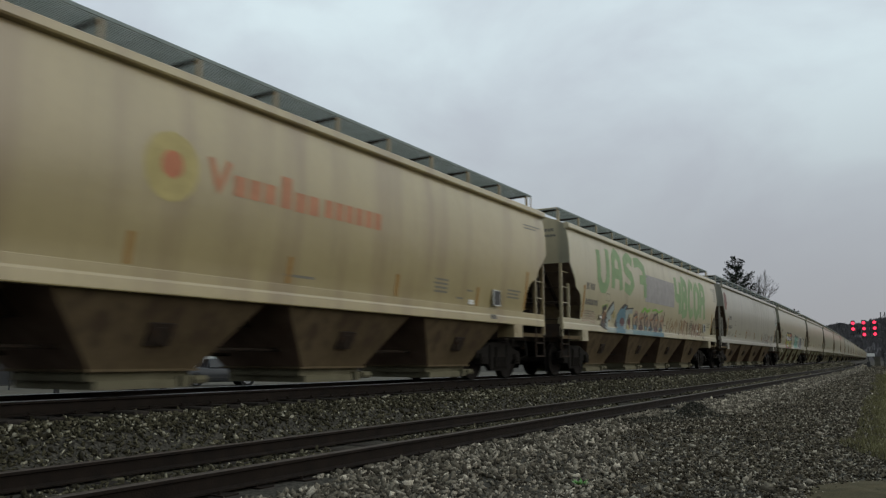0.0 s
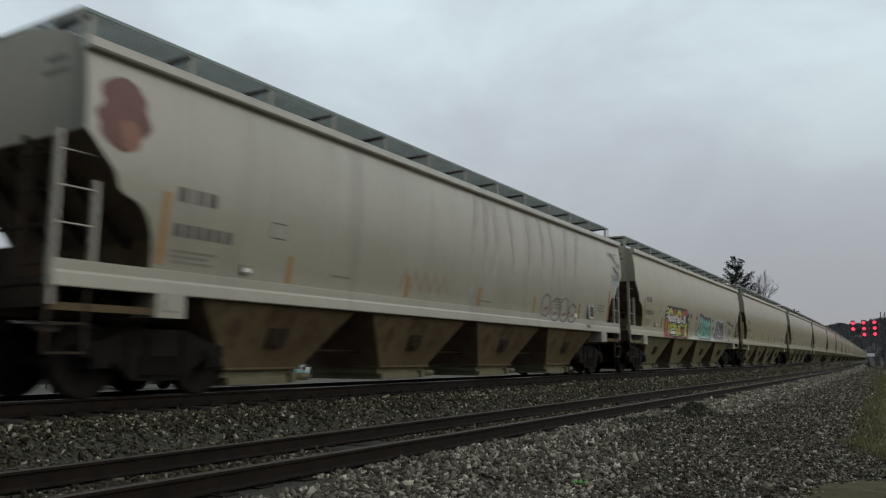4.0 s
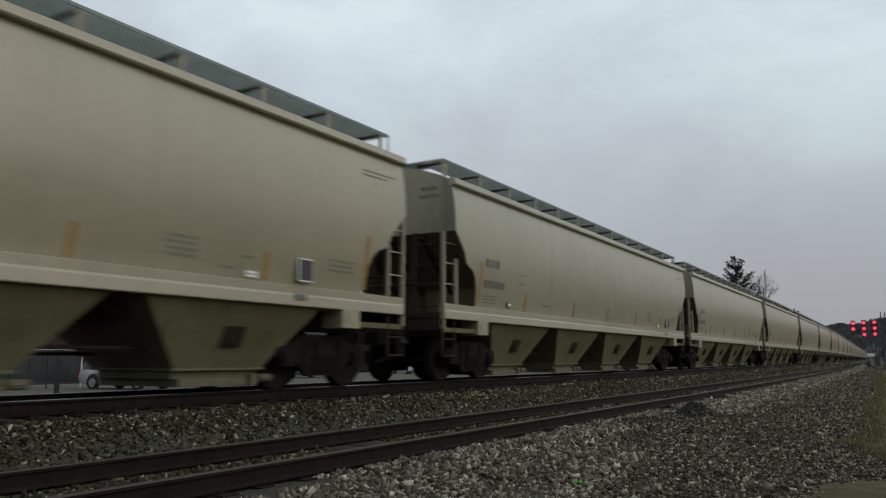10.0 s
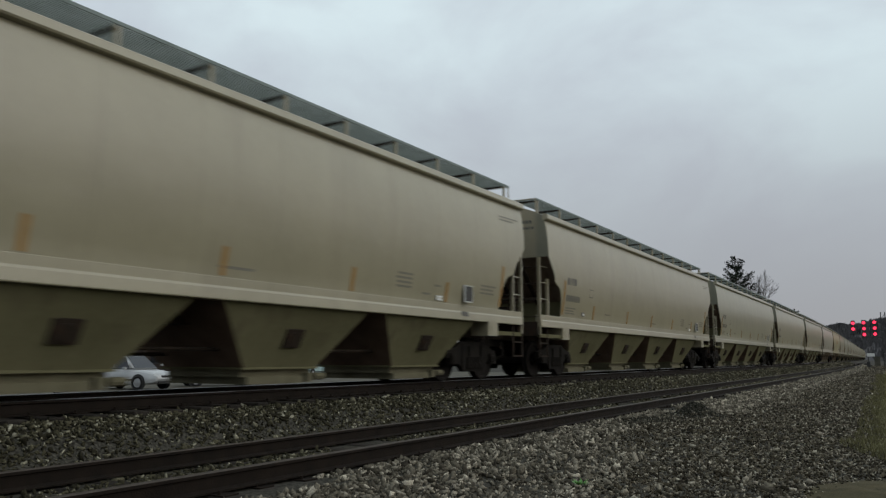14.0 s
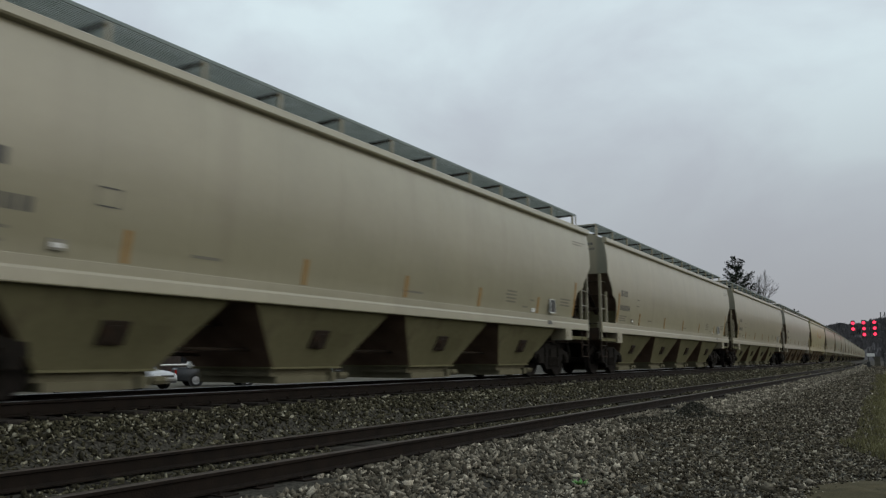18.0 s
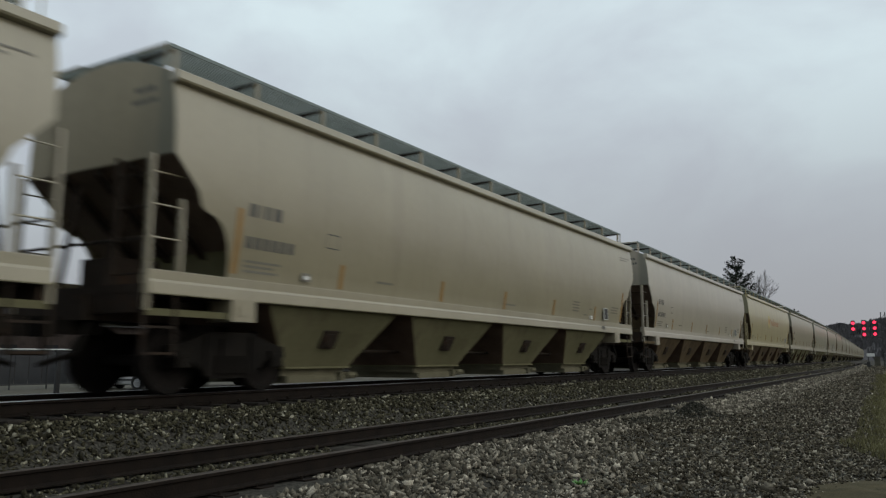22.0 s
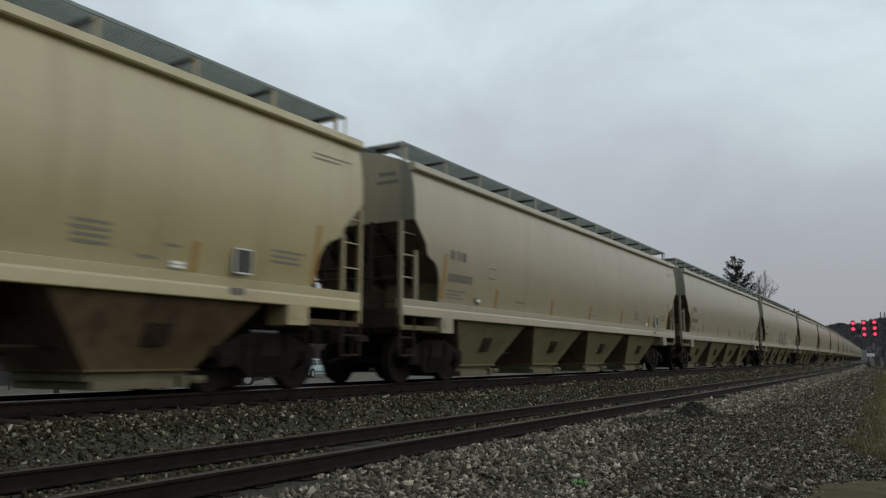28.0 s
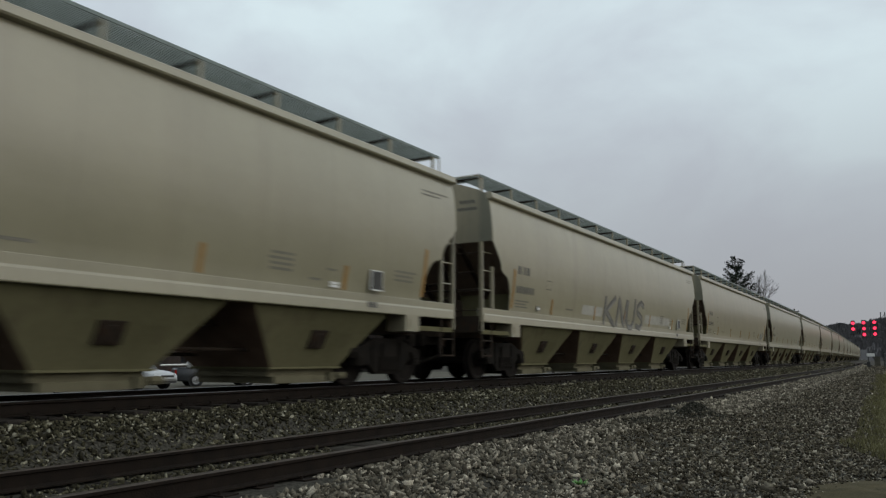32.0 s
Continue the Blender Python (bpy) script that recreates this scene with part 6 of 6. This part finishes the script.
# ---- trees ----
def spruce(x, y, base, height, seed):
    t = empty("spruce_tree", "tall dark spruce with upswept gappy branches", "tree", at=pose(x, y, base))
    r = random.Random(seed)
    m = Mesh()
    m.lathe([(0.28, 0.0), (0.20, height * 0.4), (0.10, height * 0.8), (0.02, height)], "z", 8)
    part("trunk", m.done("trunk", BARK), t)
    limbs, tufts = Mesh(), Mesh()

    def tuft(c, d):
        u = (d * r.uniform(0.2, 1) + Vector((r.uniform(-0.9, 0.9), r.uniform(-0.9, 0.9), r.uniform(-0.8, 0.5)))).normalized() * r.uniform(0.20, 0.40)
        w = u.orthogonal().normalized() * 0.08
        v = u.cross(w).normalized() * 0.08
        tufts.face([c - u * 0.5, c + w, c + u]), tufts.face([c - u * 0.5, c + u, c - w]), tufts.face([c - u * 0.5, c + v, c + u]), tufts.face([c - u * 0.5, c + u, c - v])

    z, turn_by = height * 0.28, 0.0
    while z < height - 0.25:
        k = (height - z) / (height * 0.72)
        reach = 0.6 + 3.5 * k ** 0.8
        for _ in range(5 if k > 0.15 else 3):
            turn_by += 2.4 + r.uniform(-0.4, 0.4)
            a = turn_by
            l = reach * r.choice((0.45, 0.7, 0.85, 1.0, 1.2)) * r.uniform(0.85, 1.1)
            d = Vector((math.cos(a), math.sin(a), 0))
            lift = r.uniform(0.12, 0.45) + 0.35 * (1 - k)
            p0 = Vector((0, 0, z + r.uniform(-0.3, 0.3)))
            pts = [p0, p0 + d * l * 0.4 + Vector((0, 0, 0.02 * l)), p0 + d * l * 0.75 + Vector((0, 0, 0.35 * lift * l)), p0 + d * l + Vector((0, 0, 0.85 * lift * l))]
            for a0, a1 in zip(pts, pts[1:]):
                limbs.bar(a0, a1, 0.03, 4)
            for i in range(int(5 + 9 * l)):
                f = r.uniform(0.35, 1.0) * 3
                j = min(2, int(f))
                c = pts[j].lerp(pts[j + 1], f - j) + Vector((r.uniform(-0.24, 0.24), r.uniform(-0.24, 0.24), r.uniform(-0.24, 0.10)))
                tuft(c, d)
        z += r.uniform(0.35, 0.75) * (0.55 + k)
    tagged(part("branchwork", limbs.done("branchwork", BARK), t), kind="stuff")
    me = bpy.data.meshes.new("crown")
    me.from_pydata(tufts.v, [], tufts.f)
    me.materials.append(NEEDLES)
    part("crown", me, t)


def bare_tree(x, y, base, height, seed, label="bare grey winter tree with fine twigs", spreading=0.55, levels=7):
    t = empty("bare_tree", label, "tree", at=pose(x, y, base))
    r = random.Random(seed)
    stem, twigs = Mesh(), Mesh()

    def grow(p, d, l, rad, level):
        mid = p + d * l * 0.5 + Vector((r.uniform(-1, 1), r.uniform(-1, 1), 0)) * l * 0.06
        end = p + d * l
        if level < 2:
            stem.bar(p, mid, rad, 6), stem.bar(mid, end, rad * 0.85, 6)
        else:
            twigs.bar(p, mid, rad, 3), twigs.bar(mid, end, rad * 0.8, 3)
        if level == levels:
            return
        for i in range(3 if level < 6 else 2):
            a = r.uniform(0, math.tau)
            side = Vector((math.cos(a), math.sin(a), 0))
            nd = (d + side * r.uniform(0.45, 1.0) * spreading * 1.6 + Vector((0, 0, 0.05))).normalized()
            grow(p.lerp(end, (1.0, 0.85, 0.6)[i % 3]), nd, l * r.uniform(0.66, 0.80), max(0.013, rad * 0.60), level + 1)

    grow(Vector((0, 0, 0)), Vector((0, 0, 1)), height * 0.26, height * 0.010, 0)
    part("trunk", stem.done("trunk", BARK), t)
    tagged(part("crown", twigs.done("crown", TWIG), t), kind="stuff")


spruce(-22.1, 120, -0.9, 16.4, 4)
bare_tree(-24.9, 150, -0.9, 20.5, 5, spreading=0.33)
bare_tree(-18.6, 150, -0.9, 11.0, 8, "small bare winter tree behind the train", 0.5, 6)
bare_tree(-26.5, 160, -0.9, 13.0, 9, levels=6)
bare_tree(-48.0, 95, -0.9, 12.0, 14, levels=6)
bare_tree(-70.0, 40, -0.9, 13.0, 15, levels=6)


# ---- wooded hills round the valley, and an unseen one that shapes reflections ----
def ridge(label, points, height, deep, seed):
    """A wooded ridge along a line of (x, y): slope, crest and a rough edge of bare crowns."""
    r = random.Random(seed)
    m = Mesh()
    n = 60
    path = []
    for i in range(n + 1):
        f = i / n * (len(points) - 1)
        j = min(int(f), len(points) - 2)
        path.append(Vector(points[j]).lerp(Vector(points[j + 1]), f - j))
    for i, p in enumerate(path):
        q = path[min(i + 1, n)] - path[max(i - 1, 0)]
        out_dir = Vector((-q.y, q.x)).normalized()
        if out_dir.dot(p) < 0:
            out_dir = -out_dir
        h = height * (0.82 + 0.32 * noise.noise((i * 0.09, seed, 0)) + 0.10 * noise.noise((i * 0.4, seed, 3)))
        for k, (a, b) in enumerate(((0, 0), (0.35, 0.45), (0.7, 0.85), (1, 1), (1.6, 0.8))):
            pp = p + out_dir * deep * a
            m.v.append((pp.x, pp.y, -1 + h * b))
    for i in range(n):
        for k in range(4):
            m.f.append((i * 5 + k, i * 5 + k + 1, i * 5 + 6 + k, i * 5 + 5 + k))
            m.m.append(0)
    hill = empty("wooded_hill", label, "hill", kind="structure")
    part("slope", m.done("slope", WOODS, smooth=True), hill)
    v, f = [], []
    for _ in range(5200):
        i, k = r.randrange(n), min(3, int(r.random() ** 0.6 * 4))
        a, b, c = (Vector(m.v[i * 5 + k]), Vector(m.v[i * 5 + 5 + k]), Vector(m.v[i * 5 + min(k + 1, 3)]))
        p = a.lerp(b, r.random()).lerp(c, r.random())
        w, h = r.uniform(1.2, 3.0), r.uniform(2.5, 5.5)
        for s in range(4):
            ang = r.uniform(0, 6.28)
            o = len(v)
            q = p + Vector((r.uniform(-1.5, 1.5), r.uniform(-1.5, 1.5), 0))
            v += [(q.x - w * 0.5 * math.cos(ang), q.y - w * 0.5 * math.sin(ang), q.z + h * r.uniform(0.2, 0.5)), (q.x, q.y, q.z - 1), (q.x + w * 0.5 * math.cos(ang), q.y + w * 0.5 * math.sin(ang), q.z + h * r.uniform(0.2, 0.5)), (q.x + r.uniform(-0.5, 0.5), q.y, q.z + h)]
            f.append((o, o + 1, o + 2, o + 3))
    me = bpy.data.meshes.new("woods")
    me.from_pydata(v, [], f)
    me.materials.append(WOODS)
    tagged(part("woods", me, hill), kind="stuff")


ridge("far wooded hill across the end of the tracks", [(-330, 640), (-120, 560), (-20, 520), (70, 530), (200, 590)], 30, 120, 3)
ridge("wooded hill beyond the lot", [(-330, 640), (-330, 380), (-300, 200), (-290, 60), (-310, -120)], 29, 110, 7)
# never in view: added to block low sky and darken what the car sides mirror
ridge("unseen wooded hill added to darken the car reflections", [(160, 570), (150, 420), (230, 270), (390, 60), (380, -160), (0, -420), (-310, -120)], 27, 110, 9)


# ---- signals, switch stand, poles ----
SIGNAL_RED = glow("red_signal_light", (1.0, 0.035, 0.085), 2.0)
SIG_Y = 165.0


def signals():
    b = empty("signal_bridge", "steel cantilever signal bridge with red lights lit", "signal")
    x_mast = -5.0
    for dx in (-0.35, 0.35):
        for dy in (-0.35, 0.35):
            m = Mesh()
            m.bar((x_mast + dx, SIG_Y + dy, -0.9), (x_mast + dx, SIG_Y + dy, 9.0), 0.07, 6)
            part("mast_leg", m.done("mast_leg", TRIM), b)
    for i in range(9):
        z = -0.5 + i * 1.02
        m = Mesh()
        for dy in (-0.35, 0.35):
            m.bar((x_mast - 0.35, SIG_Y + dy, z), (x_mast + 0.35, SIG_Y + dy, z + 1.0), 0.035, 4)
            m.bar((x_mast - 0.35, SIG_Y + dy, z), (x_mast + 0.35, SIG_Y + dy, z), 0.035, 4)
        part("brace", m.done("brace", TRIM), b)
    for z in (5.0, 4.3):
        m = Mesh()
        m.bar((x_mast, SIG_Y, z), (-10.8, SIG_Y, z), 0.06, 6)
        part("arm", m.done("arm", TRIM), b)
    for i in range(6):
        m = Mesh()
        m.bar((x_mast - i, SIG_Y, 5.0), (x_mast - i - 0.9, SIG_Y, 4.3), 0.03, 4)
        part("lattice", m.done("lattice", TRIM), b)
    for x, tops in ((-10.0, (7.05, 5.98)), (-8.2, (7.12, 6.02, 4.92)), (-6.45, (7.18, 6.08, 5.0))):
        head = Mesh()
        head.box(x - 0.32, x + 0.32, SIG_Y - 0.02, SIG_Y + 0.10, tops[-1] - 0.5, tops[0] + 0.5)
        plate = part("signal_head", head.done("signal_head", BLACK), b, "black signal head with red lights")
        for z in tops:
            m = Mesh()
            m.lathe([(0.02, -0.10), (0.25, -0.09), (0.29, -0.05), (0.29, -0.02)], "y", 14)
            part("red_light", m.done("red_light", SIGNAL_RED), plate, "lit red signal light", Matrix.Translation((x, SIG_Y, z)))
            m = Mesh()
            for k in range(14):
                c0, s0, c1, s1 = math.cos(k * math.tau / 14), math.sin(k * math.tau / 14), math.cos((k + 1) * math.tau / 14), math.sin((k + 1) * math.tau / 14)
                if s0 + s1 > -1.2:
                    ring = [(0.37 * c0, 0.37 * s0), (0.40 * c0, 0.40 * s0), (0.40 * c1, 0.40 * s1), (0.37 * c1, 0.37 * s1)]
                    m.solid([(u, -0.3, w) for u, w in ring], [(u, 0, w) for u, w in ring])
            part("hood", m.done("hood", BLACK), plate, at=Matrix.Translation((x, SIG_Y, z)))
    # relay cabinet at the foot
    c = empty("relay_cabinet", "pale steel relay cabinet at the signal's foot", "cabinet")
    m = Mesh()
    m.box(-6.6, -5.7, 158, 159, -0.9, 0.75)
    part("case", m.done("case", ASPHALT), c)
    m = Mesh()
    m.box(-6.7, -5.6, 157.9, 159.1, 0.75, 0.85)
    part("lid", m.done("lid", ASPHALT), c)
    # switch stand
    s = empty("switch_stand", "dark switch stand with a white target", "switch stand", at=pose(-5.85, 124, -0.84))
    m = Mesh()
    m.box(-0.28, 0.16, -0.25, 0.25, 0, 0.9)
    m.bar((-0.06, 0, 0.9), (-0.06, 0, 1.6), 0.06, 8)
    part("body", m.done("body", TRIM), s)
    m = Mesh()
    m.box(-0.22, 0.75, -0.05, 0.05, 1.62, 2.05)
    part("target", m.done("target", WHITE), s, "white target plate")
    m = Mesh()
    m.bar((0.16, 0, 0.5), (0.5, 0, 0.2), 0.03, 6)
    part("lever", m.done("lever", TRIM), s)
    # low fence and rail along the road crossing at the far right
    g = empty("crossing_rail", "low dark rail beside the far crossing", "rail")
    m = Mesh()
    m.bar((-4.6, 140, 0.25), (3.0, 140, 0.25), 0.07, 6)
    part("beam", m.done("beam", TRIM), g)
    for x in (-4.4, -2.6, -0.8, 1.0, 2.8):
        m = Mesh()
        m.bar((x, 140, -0.95), (x, 140, 0.25), 0.06, 6)
        part("leg", m.done("leg", TRIM), g)


signals()
for x, y, h in ((-16.9, 140, 9.55), (-30.0, 70, 9.5)):
    u = empty("utility_pole", "wooden utility pole with a short crossarm", "utility pole", at=pose(x, y, -0.9))
    m = Mesh()
    m.lathe([(0.16, 0), (0.11, h)], "z", 8)
    part("pole", m.done("pole", BARK), u)
    m = Mesh()
    m.box(-0.75, 0.75, -0.06, 0.06, h - 0.55, h - 0.43)
    part("crossarm", m.done("crossarm", BARK), u)
    for dx in (-0.6, 0.0, 0.6):
        m = Mesh()
        m.lathe([(0.05, 0), (0.07, 0.08), (0.04, 0.18)], "z", 8)
        part("insulator", m.done("insulator", TRIM), u, at=Matrix.Translation((dx, 0, h - 0.43)))


# ---- what moves: the train rolls past, its wheels turn ----
def motions():
    times = [0.0 + 2.0 * i for i in range(17)]
    for i, car in CARS.items():
        rows = []
        for t in times:
            y = i * PITCH_L + drift(t) + SLACK.get(i, 0.35) + HALF
            rows.append((t, pose(line(y), y, 0, 0, 0, math.degrees(slope_of(y)))))
        walk(car, rows)
    step = 2 / FPS
    count = int(round(32.0 / step))
    for wheel, d in AXLES:
        rows = []
        for j in range(count + 1):
            t = j * step
            rows.append((t, Matrix.Translation((0, d, 0.457)) @ Matrix.Rotation((drift(0) - drift(t)) / 0.457, 4, "X")))
        walk(wheel, rows)


motions()
